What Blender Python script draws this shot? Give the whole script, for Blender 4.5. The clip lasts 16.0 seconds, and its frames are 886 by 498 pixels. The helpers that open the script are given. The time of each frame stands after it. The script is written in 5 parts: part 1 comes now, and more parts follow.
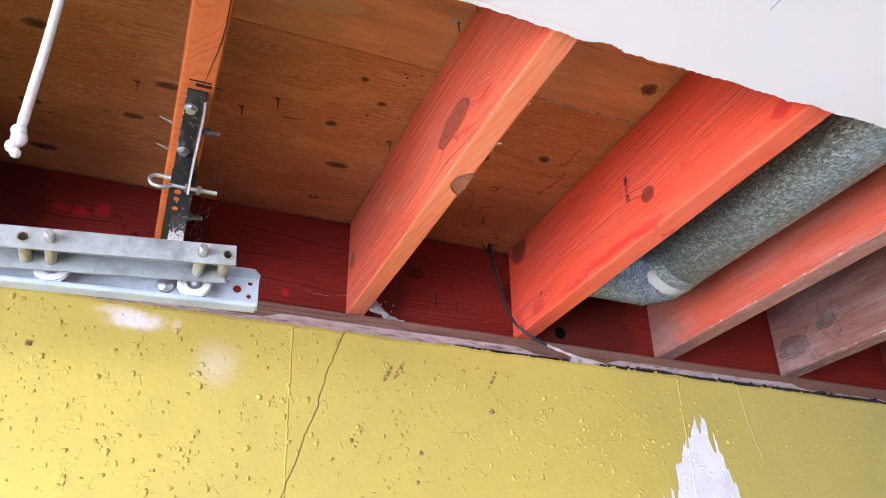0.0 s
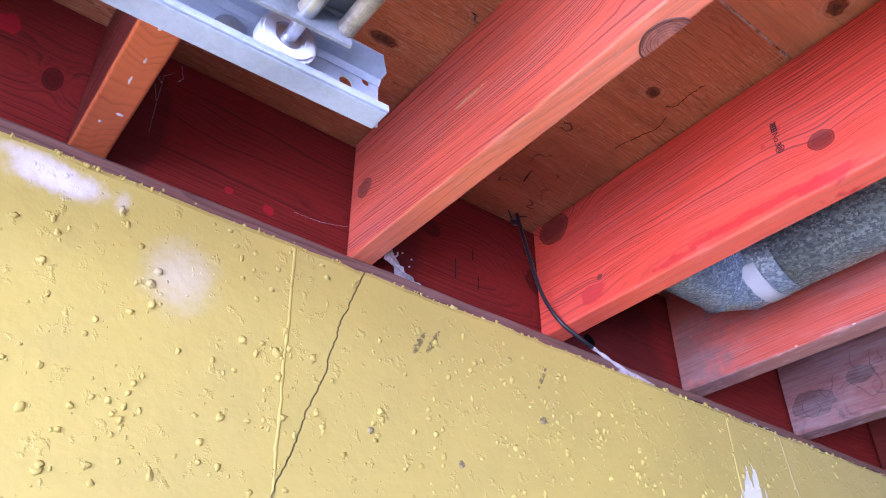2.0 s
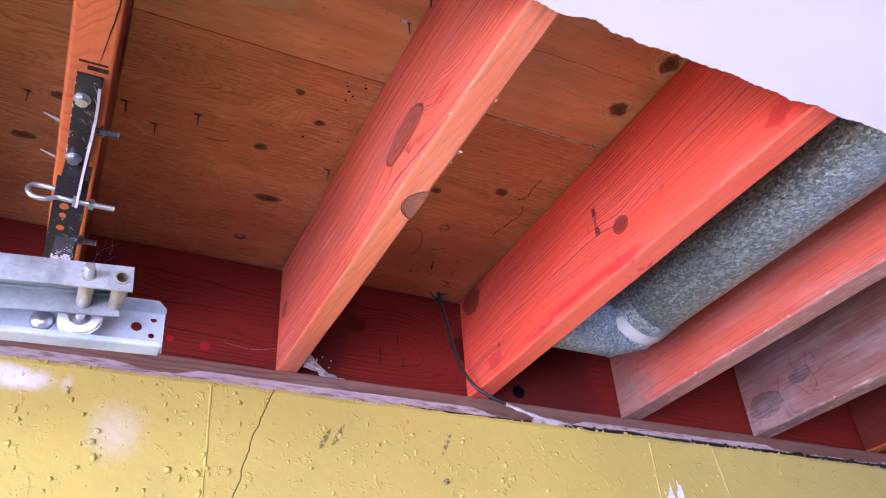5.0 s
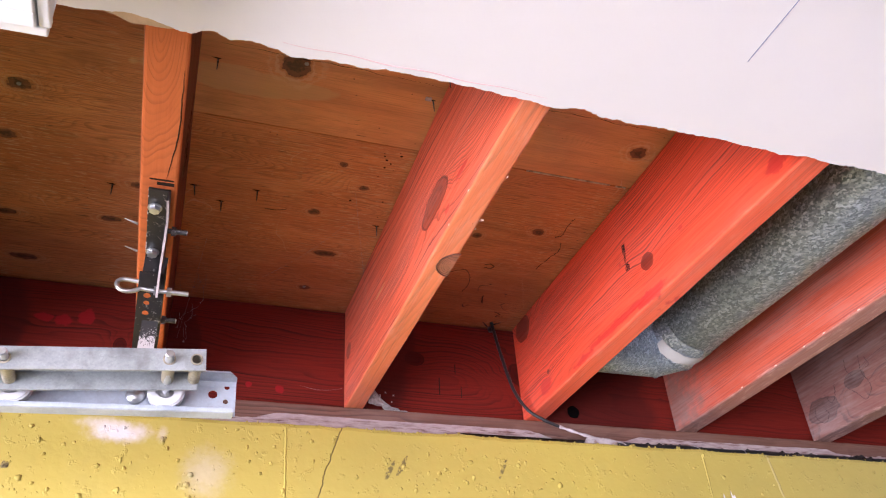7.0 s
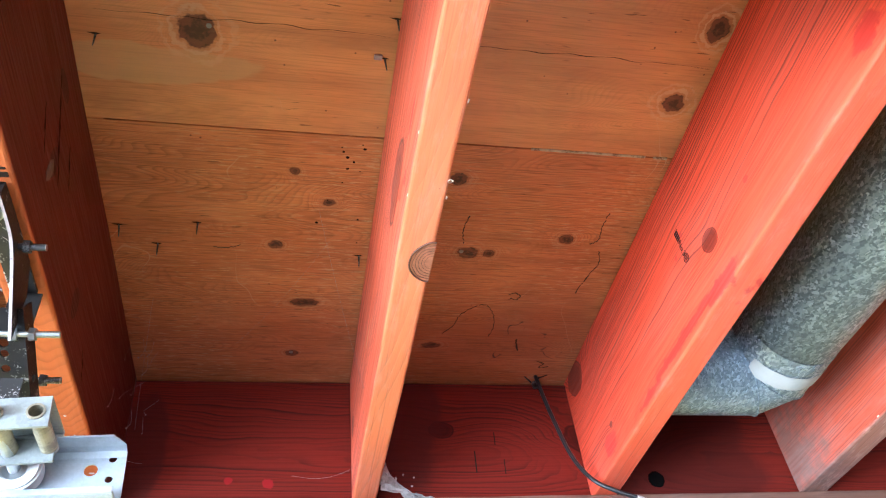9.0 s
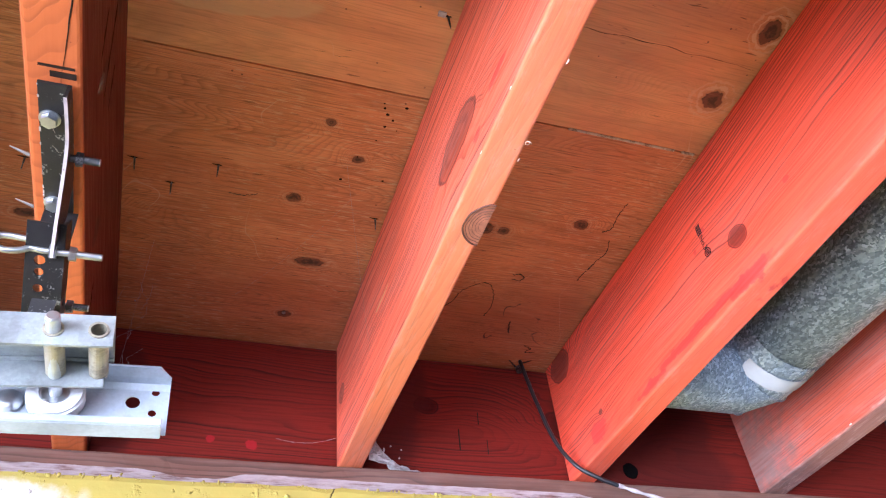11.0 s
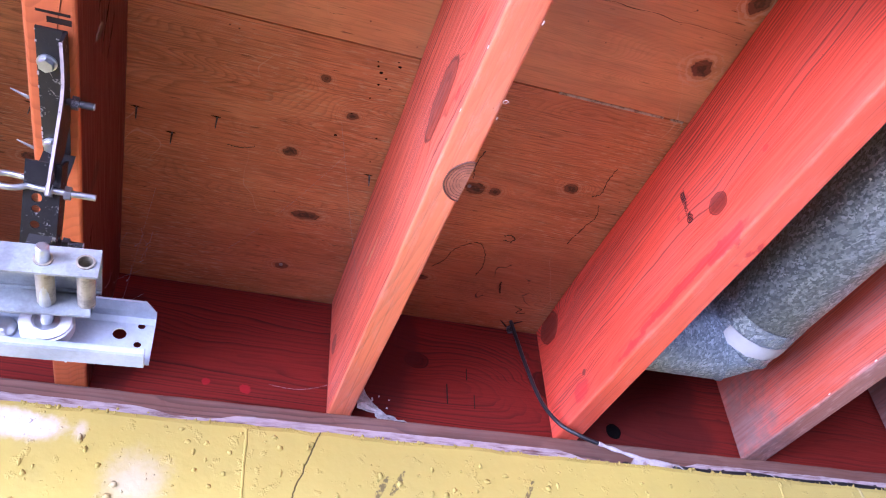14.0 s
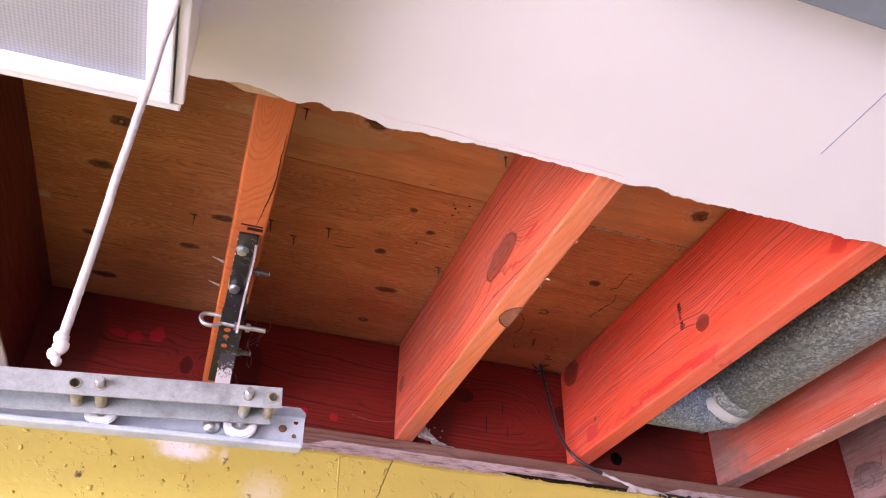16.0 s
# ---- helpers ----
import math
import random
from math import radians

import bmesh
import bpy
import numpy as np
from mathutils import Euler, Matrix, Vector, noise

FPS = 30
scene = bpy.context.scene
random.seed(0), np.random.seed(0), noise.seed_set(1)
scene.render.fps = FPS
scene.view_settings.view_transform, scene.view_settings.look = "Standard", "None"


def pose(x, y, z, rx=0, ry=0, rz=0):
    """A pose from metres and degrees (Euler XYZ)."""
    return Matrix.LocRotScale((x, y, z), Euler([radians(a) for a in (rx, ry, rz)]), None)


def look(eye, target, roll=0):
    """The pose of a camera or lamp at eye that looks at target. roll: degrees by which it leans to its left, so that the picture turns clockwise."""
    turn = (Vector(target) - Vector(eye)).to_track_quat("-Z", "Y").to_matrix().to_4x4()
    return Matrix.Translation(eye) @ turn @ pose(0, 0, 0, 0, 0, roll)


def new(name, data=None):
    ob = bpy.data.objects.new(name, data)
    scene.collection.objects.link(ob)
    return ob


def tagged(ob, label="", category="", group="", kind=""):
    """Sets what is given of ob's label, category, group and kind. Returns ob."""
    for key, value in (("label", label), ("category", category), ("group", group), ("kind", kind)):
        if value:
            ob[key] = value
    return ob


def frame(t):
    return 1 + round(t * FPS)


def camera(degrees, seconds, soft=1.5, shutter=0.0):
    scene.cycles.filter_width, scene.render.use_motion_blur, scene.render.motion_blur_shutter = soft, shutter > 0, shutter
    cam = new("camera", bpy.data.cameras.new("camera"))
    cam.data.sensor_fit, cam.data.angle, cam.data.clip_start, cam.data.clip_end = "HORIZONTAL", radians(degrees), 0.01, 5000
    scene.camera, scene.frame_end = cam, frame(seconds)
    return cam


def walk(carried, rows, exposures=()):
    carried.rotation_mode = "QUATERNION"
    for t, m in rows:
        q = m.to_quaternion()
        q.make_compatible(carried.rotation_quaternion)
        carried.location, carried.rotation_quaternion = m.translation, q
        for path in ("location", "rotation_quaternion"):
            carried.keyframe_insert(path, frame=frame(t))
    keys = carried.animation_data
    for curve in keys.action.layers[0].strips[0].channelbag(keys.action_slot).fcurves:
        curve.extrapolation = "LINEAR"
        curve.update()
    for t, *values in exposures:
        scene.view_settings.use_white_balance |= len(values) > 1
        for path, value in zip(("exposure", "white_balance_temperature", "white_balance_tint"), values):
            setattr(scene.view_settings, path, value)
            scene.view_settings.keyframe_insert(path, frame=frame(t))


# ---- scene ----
cam = camera(59.3, 16.0, soft=1.15)
METRES, EYE, TILT, LEAN, TURN = 3.0, 1.6, 28.37, 0.82, -21.99
ROWS = [
    (0.0, 0.0, 0.0, 0.0, 0.0, 0.0, -0.0),
    (0.5, -0.0107, 0.0357, -0.0258, -1.37, 0.62, -1.37),
    (1.0, -0.0253, 0.0951, -0.0489, -2.79, 1.68, -2.95),
    (1.5, -0.0673, 0.1419, -0.0733, -7.74, 3.94, -5.61),
    (2.0, -0.1121, 0.1743, -0.0823, -13.87, 6.89, -8.1),
    (2.5, -0.1232, 0.1851, -0.0783, -18.23, 10.1, -9.45),
    (3.0, -0.1175, 0.183, -0.0715, -19.53, 11.76, -8.46),
    (3.5, -0.0911, 0.1706, -0.0674, -16.64, 11.12, -5.52),
    (6.0, 0.0176, 0.0196, 0.0011, -0.3, 3.87, 1.91),
    (6.5, 0.0181, 0.0196, 0.0027, 0.37, 4.32, 2.63),
    (7.0, 0.0161, 0.0215, 0.0038, 1.54, 5.71, 3.98),
    (7.5, 0.0199, 0.0512, -0.0036, 2.65, 7.42, 5.59),
    (8.0, 0.0282, 0.1047, -0.0171, 5.99, 11.98, 8.47),
    (8.5, 0.0394, 0.1337, -0.0283, 8.46, 14.94, 9.62),
    (9.0, 0.0463, 0.1403, -0.0354, 8.62, 15.18, 10.15),
    (9.5, 0.0463, 0.14, -0.0377, 8.62, 14.78, 10.39),
    (10.0, 0.0392, 0.1347, -0.0375, 7.97, 14.21, 9.96),
    (12.5, -0.0655, 0.1661, -0.0471, -7.78, 14.6, 0.7),
    (13.0, -0.0666, 0.1611, -0.0483, -5.76, 14.04, 1.7),
    (13.5, -0.044, 0.152, -0.0481, -2.35, 13.19, 2.85),
    (14.0, 0.0096, 0.1341, -0.0487, 2.18, 11.68, 3.62),
    (14.5, 0.033, 0.1058, -0.0388, 5.07, 9.98, 2.45),
    (15.0, 0.0122, 0.0544, -0.0089, 5.46, 8.92, 1.2),
    (15.5, 0.0018, 0.0083, 0.0144, 4.79, 7.96, 0.35),
    (16.0, 0.0031, 0.0022, 0.0208, 3.94, 6.94, -0.05),
]
EXPOSURES = [
    (0.0, 4.38, 6050, 20), (0.5, 4.41, 5750, 21), (0.8, 4.41, 5100, 29), (1.2, 4.43, 4950, 36), (2.0, 4.42, 5000, 43), (3.5, 4.50, 5400, 42),
    (6.0, 4.40, 5500, 42), (7.0, 4.40, 6400, 31), (7.5, 4.50, 6200, 22), (8.0, 4.80, 5750, 10), (8.5, 5.04, 5450, 6), (10.0, 5.08, 5450, 11),
    (12.5, 4.76, 5500, 35), (14.0, 4.81, 5050, 43), (14.5, 4.80, 4850, 49), (15.0, 4.62, 5050, 47), (15.5, 4.32, 6100, 43), (16.0, 4.30, 6600, 40),
]
walk(cam, [(t, pose(0, 0, EYE, TILT, LEAN, TURN) @ pose(METRES * x, METRES * y, METRES * z, 90 + pitch, roll, yaw)) for t, x, y, z, yaw, pitch, roll in ROWS], EXPOSURES)

# ---- world and light ----
world = bpy.data.worlds.new("world")
scene.world = world
world.use_nodes = True
wn = world.node_tree.nodes
sky = wn.new("ShaderNodeTexSky")
sky.sky_type = "NISHITA"
sky.sun_disc = False
sky.sun_elevation, sky.sun_rotation = radians(62), radians(257)
world.node_tree.links.new(sky.outputs[0], wn["Background"].inputs[0])
wn["Background"].inputs[1].default_value = 0.05

SUN_TO = Vector((0.45, 0.1, -0.87))
sun = new("sun", bpy.data.lights.new("sun", "SUN"))
sun.data.energy, sun.data.angle, sun.data.color = 2.0, radians(0.5), (1.0, 0.96, 0.9)
sun.rotation_mode = "QUATERNION"
sun.rotation_quaternion = SUN_TO.to_track_quat("-Z", "Y")


def opening_light(name, eye, target, w, h, watts, colour):
    ob = new(name, bpy.data.lights.new(name, "AREA"))
    ob.data.shape, ob.data.size, ob.data.size_y = "RECTANGLE", w, h
    ob.data.energy, ob.data.color = watts, colour
    ob.matrix_world = look(eye, target)
    return ob


# area lamps stand in for daylight through assumed, out-of-view openings
opening_light("west_opening_light", (-2.88, -1.15, 0.98), (0.2, 0.2, 2.0), 3.2, 1.7, 15.5, (0.86, 0.93, 1.0))
opening_light("south_opening_light", (-0.6, -3.56, 1.05), (0.2, 1.2, 2.0), 3.6, 1.95, 1.2, (0.88, 0.94, 1.0))

# ---- node helper ----


class Graph:
    """A small writer of shader nodes. Values are sockets or numbers."""

    def __init__(self, name):
        self.mat = bpy.data.materials.new(name)
        self.mat.use_nodes = True
        self.tree = self.mat.node_tree
        self.bsdf = self.tree.nodes["Principled BSDF"]
        co = self.tree.nodes.new("ShaderNodeTexCoord")
        self.co = co.outputs["Object"]
        self.info = self.tree.nodes.new("ShaderNodeObjectInfo").outputs["Random"]
        sep = self.tree.nodes.new("ShaderNodeSeparateXYZ")
        self.tree.links.new(self.co, sep.inputs[0])
        self.x, self.y, self.z = sep.outputs

    def put(self, socket, v):
        if isinstance(v, bpy.types.NodeSocket):
            self.tree.links.new(v, socket)
        elif isinstance(v, (tuple, list)) and len(v) == 3 and socket.type == "RGBA":
            socket.default_value = (*v, 1)
        else:
            socket.default_value = v

    def m(self, op, a, b=0.0, c=0.0, clamp=False):
        n = self.tree.nodes.new("ShaderNodeMath")
        n.operation, n.use_clamp = op, clamp
        for s, v in zip(n.inputs, (a, b, c)):
            self.put(s, v)
        return n.outputs[0]

    def add(self, *vs):
        out = vs[0]
        for v in vs[1:]:
            out = self.m("ADD", out, v)
        return out

    def mul(self, a, b):
        return self.m("MULTIPLY", a, b)

    def step(self, v, lo, hi, a=0.0, b=1.0):
        n = self.tree.nodes.new("ShaderNodeMapRange")
        n.interpolation_type = "SMOOTHSTEP"
        for s, q in zip(n.inputs, (v, lo, hi, a, b)):
            self.put(s, q)
        return n.outputs[0]

    def vec(self, x, y, z):
        n = self.tree.nodes.new("ShaderNodeCombineXYZ")
        for s, q in zip(n.inputs, (x, y, z)):
            self.put(s, q)
        return n.outputs[0]

    def scaled(self, sx, sy, sz, off=0.0):
        return self.vec(self.m("MULTIPLY_ADD", self.x, sx, off), self.mul(self.y, sy), self.m("MULTIPLY_ADD", self.z, sz, off))

    def noise(self, vec, scale=1.0, detail=3.0, rough=0.55, dist=0.0):
        n = self.tree.nodes.new("ShaderNodeTexNoise")
        self.put(n.inputs["Vector"], vec)
        for k, v in (("Scale", scale), ("Detail", detail), ("Roughness", rough), ("Distortion", dist)):
            self.put(n.inputs[k], v)
        return n.outputs[0]

    def cells(self, vec, scale, out="Distance", feature="F1"):
        n = self.tree.nodes.new("ShaderNodeTexVoronoi")
        n.feature = feature
        self.put(n.inputs["Vector"], vec)
        n.inputs["Scale"].default_value = scale
        return n.outputs[out]

    def mix(self, fac, a, b, kind="MIX"):
        n = self.tree.nodes.new("ShaderNodeMix")
        n.data_type, n.blend_type = "RGBA", kind
        self.put(n.inputs[0], fac)
        self.put(n.inputs[6], a)
        self.put(n.inputs[7], b)
        return n.outputs[2]

    def spot(self, u, v, u0, v0, ru, rv, ragged=0.0):
        """Elliptic distance from a place on a face: 1 on the rim."""
        du = self.m("DIVIDE", self.m("SUBTRACT", u, u0), ru)
        dv = self.m("DIVIDE", self.m("SUBTRACT", v, v0), rv)
        d = self.m("SQRT", self.add(self.mul(du, du), self.mul(dv, dv)))
        return self.add(d, ragged) if isinstance(ragged, bpy.types.NodeSocket) else d

    def done(self, colour, rough=0.6, metal=0.0, height=None, strength=0.3, dist=0.002, spec=0.5):
        self.put(self.bsdf.inputs["Base Color"], colour)
        self.put(self.bsdf.inputs["Roughness"], rough)
        self.put(self.bsdf.inputs["Metallic"], metal)
        self.put(self.bsdf.inputs["Specular IOR Level"], spec)
        if height is not None:
            b = self.tree.nodes.new("ShaderNodeBump")
            b.inputs["Strength"].default_value, b.inputs["Distance"].default_value = strength, dist
            self.put(b.inputs["Height"], height)
            self.tree.links.new(b.outputs[0], self.bsdf.inputs["Normal"])
        return self.mat


# ---- materials ----


def lumber(name, light, dark, edge, pith=(-0.05, 0.1), lean=(0.0, 0.02), freq=190.0, knots=(), stains=(), stain=(0.58, 0.03, 0.024),
           chalk=0.0, along="y", rough=0.5, gloss=0.45, straight=True, darks=(), stain_and_shade=(0.07, 0.01, 0.008), knot_tone=0.3):
    """Sawn fir: growth rings round a pith line, knots (along, up, half length, half height), the lowest millimetres bare (edge)."""
    g = Graph(name)
    L, A = (g.y, g.x) if along == "y" else (g.x, g.y)
    P = g.scaled(5, 1.1, 5) if along == "y" else g.scaled(1.1, 5, 5)
    F = g.scaled(300, 8, 300) if along == "y" else g.scaled(8, 300, 300)
    warp = g.m("SUBTRACT", g.noise(P, 1.6, 3), 0.5)
    wob = g.m("SUBTRACT", g.noise(g.co, 26, 2), 0.5)
    da = g.add(A, -pith[0], g.mul(L, lean[0]), g.mul(warp, 0.05))
    dz = g.add(g.z, -pith[1], g.mul(L, lean[1]), g.mul(warp, 0.03))
    r = g.m("SQRT", g.add(g.mul(da, da), g.mul(dz, dz)))
    mask = None
    kring = None
    for u0, v0, ru, rv in knots:
        d = g.spot(L, g.z, u0, v0, ru, rv, g.mul(wob, 0.6))
        push = g.m("EXPONENT", g.mul(g.mul(d, d), -0.22))
        r = g.add(r, g.mul(push, (1.9 if rv > 0.02 else 0.75) * rv))
        inside = g.step(d, 0.8, 1.12, 1.0, 0.0)
        mask = inside if mask is None else g.m("MAXIMUM", mask, inside)
        kring = d if kring is None else g.m("MINIMUM", kring, d)
    count = g.add(g.mul(r, freq), g.mul(g.noise(g.vec(g.mul(r, 38), 0, 0), 1, 2), 5.0), g.mul(wob, 0.3))
    ring = g.m("FRACT", count)
    year = g.noise(g.vec(g.mul(g.m("FLOOR", count), 3.71), 0.5, 0.5), 1, 0)
    late = g.m("POWER", g.m("MULTIPLY", g.step(ring, 0.3, 0.92), g.step(ring, 0.92, 1.0, 1.0, 0.0)), 1.4)
    late = g.mul(late, g.step(year, 0.3, 0.6, 0.35, 1.35))
    late = g.mul(late, g.step(g.m("DIVIDE", g.m("ABSOLUTE", dz), r), 0.05, 0.45, 0.3, 1.0))
    late = g.mul(late, g.step(g.noise(P, 3.1, 2), 0.3, 0.7, 0.45, 1.0))
    fibre = g.noise(F, 1, 2)
    col = g.mix(g.mul(late, 0.95), light, dark)
    col = g.mix(g.step(fibre, 0.35, 0.8, 0, 0.34), col, dark)
    big = g.noise(P, 0.9, 3)
    col = g.mix(g.step(big, 0.4, 0.75, 0, 0.4), col, tuple(min(1, c * 0.72) for c in light))
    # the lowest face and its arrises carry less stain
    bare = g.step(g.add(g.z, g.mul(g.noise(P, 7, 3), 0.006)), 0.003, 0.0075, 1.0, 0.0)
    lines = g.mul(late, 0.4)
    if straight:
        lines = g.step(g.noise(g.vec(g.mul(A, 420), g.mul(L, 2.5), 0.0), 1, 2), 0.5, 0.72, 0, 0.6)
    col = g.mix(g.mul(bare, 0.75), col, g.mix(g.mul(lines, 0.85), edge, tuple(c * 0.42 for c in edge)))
    if mask is not None:
        kr = g.step(g.add(g.m("SINE", g.mul(kring, 14)), g.mul(wob, 3)), -1, 1, 0, 0.6)
        kc = g.mix(kr, tuple(c * knot_tone for c in light), tuple(c * 0.45 for c in dark))
        col = g.mix(g.mul(mask, 0.8), col, kc)
        bark = g.step(g.m("ABSOLUTE", g.m("SUBTRACT", kring, 1.0)), 0.02, 0.1, 0.75, 0.0)
        col = g.mix(bark, col, tuple(c * 0.5 for c in dark))
    for u0, v0, ru, rv in stains:
        d = g.spot(L, g.z, u0, v0, ru, rv, g.mul(g.m("SUBTRACT", g.noise(g.co, 45, 4), 0.5), 1.8))
        col = g.mix(g.step(d, 0.1 if ru * rv > 0.008 else 0.72, 1.15 if ru * rv > 0.008 else 0.98, 0.8, 0.0), col, stain)
    # dark patches: real stain, and bay and corner shade painted into the colour
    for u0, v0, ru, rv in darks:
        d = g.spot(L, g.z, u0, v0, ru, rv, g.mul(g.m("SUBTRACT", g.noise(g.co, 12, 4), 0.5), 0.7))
        col = g.mix(g.step(d, 0.8, 1.05, 0.75, 0.0), col, stain_and_shade)
    if chalk:
        worn = g.step(g.add(g.noise(P, 3, 5, 0.7), g.mul(g.noise(F, 0.6, 2), 0.35)), 0.55, 0.95, 0, chalk)
        col = g.mix(worn, col, (0.5, 0.42, 0.4))
        rub = g.mul(g.step(g.z, 0.002, 0.009, 1.0, 0.0), g.step(g.noise(P, 12, 5, 0.75), 0.5, 0.68, 0, 1.5 * chalk))
        col = g.mix(rub, col, (0.84, 0.5, 0.42))
    speck = g.step(g.cells(g.co, 55), 0.03, 0.06, 0.55, 0.0)
    col = g.mix(g.mul(speck, g.step(g.noise(g.co, 9, 1), 0.55, 0.6)), col, tuple(c * 0.3 for c in dark))
    h = g.add(g.mul(late, -0.3), g.mul(fibre, 0.35), g.mul(g.noise(g.co, 60, 3), 0.3))
    return g.done(col, g.step(fibre, 0.2, 0.8, rough - 0.1, rough + 0.12), 0, h, 0.4, 0.0012, gloss)


def plywood_material():
    g = Graph("rotary_cut_plywood")
    panel = g.m("MAXIMUM", g.m("GREATER_THAN", g.y, 0.97), g.m("LESS_THAN", g.x, 0.0))
    P = g.vec(g.mul(g.x, 1.5), g.mul(g.y, 7.0), g.mul(panel, 3.7))
    wob = g.m("SUBTRACT", g.noise(g.co, 24, 2), 0.5)
    wob2 = g.m("SUBTRACT", g.noise(g.co, 95, 3), 0.5)
    field = g.noise(P, 1.0, 2, 0.5, 0.3)
    mask, rings = None, None
    for x0, y0, rx, ry in ((0.169, 0.836, 0.026, 0.026), (0.285, 1.038, 0.008, 0.008), (0.334, 1.092, 0.011, 0.008),
                           (0.261, 1.183, 0.014, 0.009), (0.306, 1.313, 0.028, 0.012), (0.292, 1.449, 0.013, 0.01),
                           (0.51, 1.034, 0.016, 0.014), (0.552, 1.181, 0.018, 0.015), (0.585, 1.181, 0.012, 0.01),
                           (0.701, 1.142, 0.016, 0.012), (0.771, 0.879, 0.02, 0.018), (0.787, 0.768, 0.017, 0.02),
                           (0.53, 1.419, 0.02, 0.01), (-0.214, 0.978, 0.02, 0.014), (-0.246, 1.096, 0.026, 0.014),
                           (-0.091, 1.291, 0.022, 0.012), (-0.248, 1.454, 0.03, 0.012), (0.689, 0.47, 0.01, 0.01),
                           (-0.035, 1.18, 0.03, 0.011), (-0.266, 1.31, 0.022, 0.01)):
        d = g.spot(g.x, g.y, x0, y0, rx * 0.86, ry * 0.86, g.add(g.mul(wob, 0.8), g.mul(wob2, 0.9)))
        field = g.add(field, g.mul(g.m("EXPONENT", g.mul(g.mul(d, d), -0.3)), 0.09))
        inside = g.step(d, 0.84, 1.0, 1.0, 0.0)
        mask = inside if mask is None else g.m("MAXIMUM", mask, inside)
        rings = d if rings is None else g.m("MINIMUM", rings, d)
    ring = g.m("FRACT", g.add(g.mul(field, 112), g.mul(wob, 0.35), g.mul(wob2, 0.25)))
    late = g.m("POWER", g.mul(g.step(ring, 0.3, 0.9), g.step(ring, 0.9, 1.0, 1.0, 0.0)), 1.3)
    late = g.mul(late, g.m("MULTIPLY_ADD", panel, 0.75, 0.25))
    fibre = g.noise(g.vec(g.mul(g.x, 14), g.mul(g.y, 420), 0), 1, 2)
    light = g.mix(g.step(g.noise(P, 0.8, 3), 0.35, 0.7), (0.66, 0.25, 0.09), (0.5, 0.158, 0.055))
    light = g.mix(g.step(g.noise(g.scaled(3, 5, 1), 1.7, 4, 0.6), 0.45, 0.75, 0, 0.45), light, (0.38, 0.117, 0.041))
    light = g.mix(g.mul(g.m("SUBTRACT", 1.0, panel), g.step(g.noise(P, 1.4, 4, 0.6), 0.3, 0.7, 0.35, 0.85)), light, (0.82, 0.4, 0.16))
    col = g.mix(g.mul(late, g.step(g.noise(P, 2.3, 2), 0.35, 0.7, 0.08, 0.46)), light, (0.16, 0.055, 0.022))
    col = g.mix(g.mul(g.step(fibre, 0.42, 0.75, 0, 0.62), g.m("MULTIPLY_ADD", panel, 0.55, 0.45)), col, (0.17, 0.06, 0.025))
    # soft cloudy bands along the further sheet, and short pale checks on the nearer one
    cloud = g.step(g.noise(g.vec(g.mul(g.x, 2.2), g.mul(g.y, 16), 4.0), 1, 4, 0.55, 0.6), 0.42, 0.7, 0.0, 0.5)
    col = g.mix(g.mul(cloud, g.m("SUBTRACT", 1.0, panel)), col, (0.34, 0.15, 0.07))
    check = g.step(g.noise(g.vec(g.mul(g.x, 40), g.mul(g.y, 260), 9.0), 1, 3, 0.6), 0.53, 0.68, 0.0, 0.62)
    col = g.mix(g.mul(g.mul(check, panel), g.step(g.noise(g.co, 4, 3), 0.4, 0.6, 0.25, 1.0)), col, (0.64, 0.4, 0.22))
    tone = g.noise(g.vec(g.mul(g.x, 2.6), g.mul(g.y, 6.5), g.mul(panel, 2.0)), 1.3, 5, 0.62, 0.5)
    col = g.mix(g.step(tone, 0.52, 0.74, 0.0, 0.42), col, (0.21, 0.068, 0.026))
    col = g.mix(g.step(tone, 0.28, 0.46, 0.4, 0.0), col, (0.8, 0.37, 0.155))
    # a paler sapwood tongue on the further panel
    tongue = g.spot(g.x, g.y, 0.09, 0.885, 0.15, 0.028, g.mul(g.m("SUBTRACT", g.noise(g.co, 14, 3), 0.5), 1.2))
    col = g.mix(g.step(tongue, 0.85, 1.0, 0.65, 0.0), col, (0.62, 0.38, 0.175))
    # a soft darker patch towards the rim
    dark_patch = g.spot(g.x, g.y, 0.72, 1.36, 0.13, 0.16, g.mul(g.m("SUBTRACT", g.noise(g.co, 8, 4), 0.5), 1.6))
    col = g.mix(g.step(dark_patch, 0.3, 1.1, 0.35, 0.0), col, (0.2, 0.085, 0.04))
    kc = g.mix(g.step(g.add(g.mul(g.m("SINE", g.mul(rings, 7)), 0.12), g.noise(g.co, 110, 4, 0.7)), 0.38, 0.62), (0.15, 0.05, 0.026), (0.03, 0.012, 0.009))
    col = g.mix(g.step(rings, 0.9, 1.7, 0.25, 0.0), col, (0.16, 0.055, 0.022))
    halo = g.mul(g.mul(g.step(rings, 1.0, 1.25), g.step(rings, 1.4, 2.4, 0.45, 0.0)), g.step(g.add(g.mul(g.m("SINE", g.mul(rings, 11)), 0.16), g.noise(g.co, 34, 4, 0.7)), 0.45, 0.62))
    col = g.mix(g.mul(halo, g.m("MULTIPLY_ADD", panel, -0.75, 1.2)), col, (0.72, 0.45, 0.26))
    col = g.mix(g.mul(mask, 0.9), col, kc)
    # ink scrawl and pitch marks
    scr = g.m("ABSOLUTE", g.m("SUBTRACT", g.noise(g.co, 13, 2, 0.5, 0.6), 0.5))
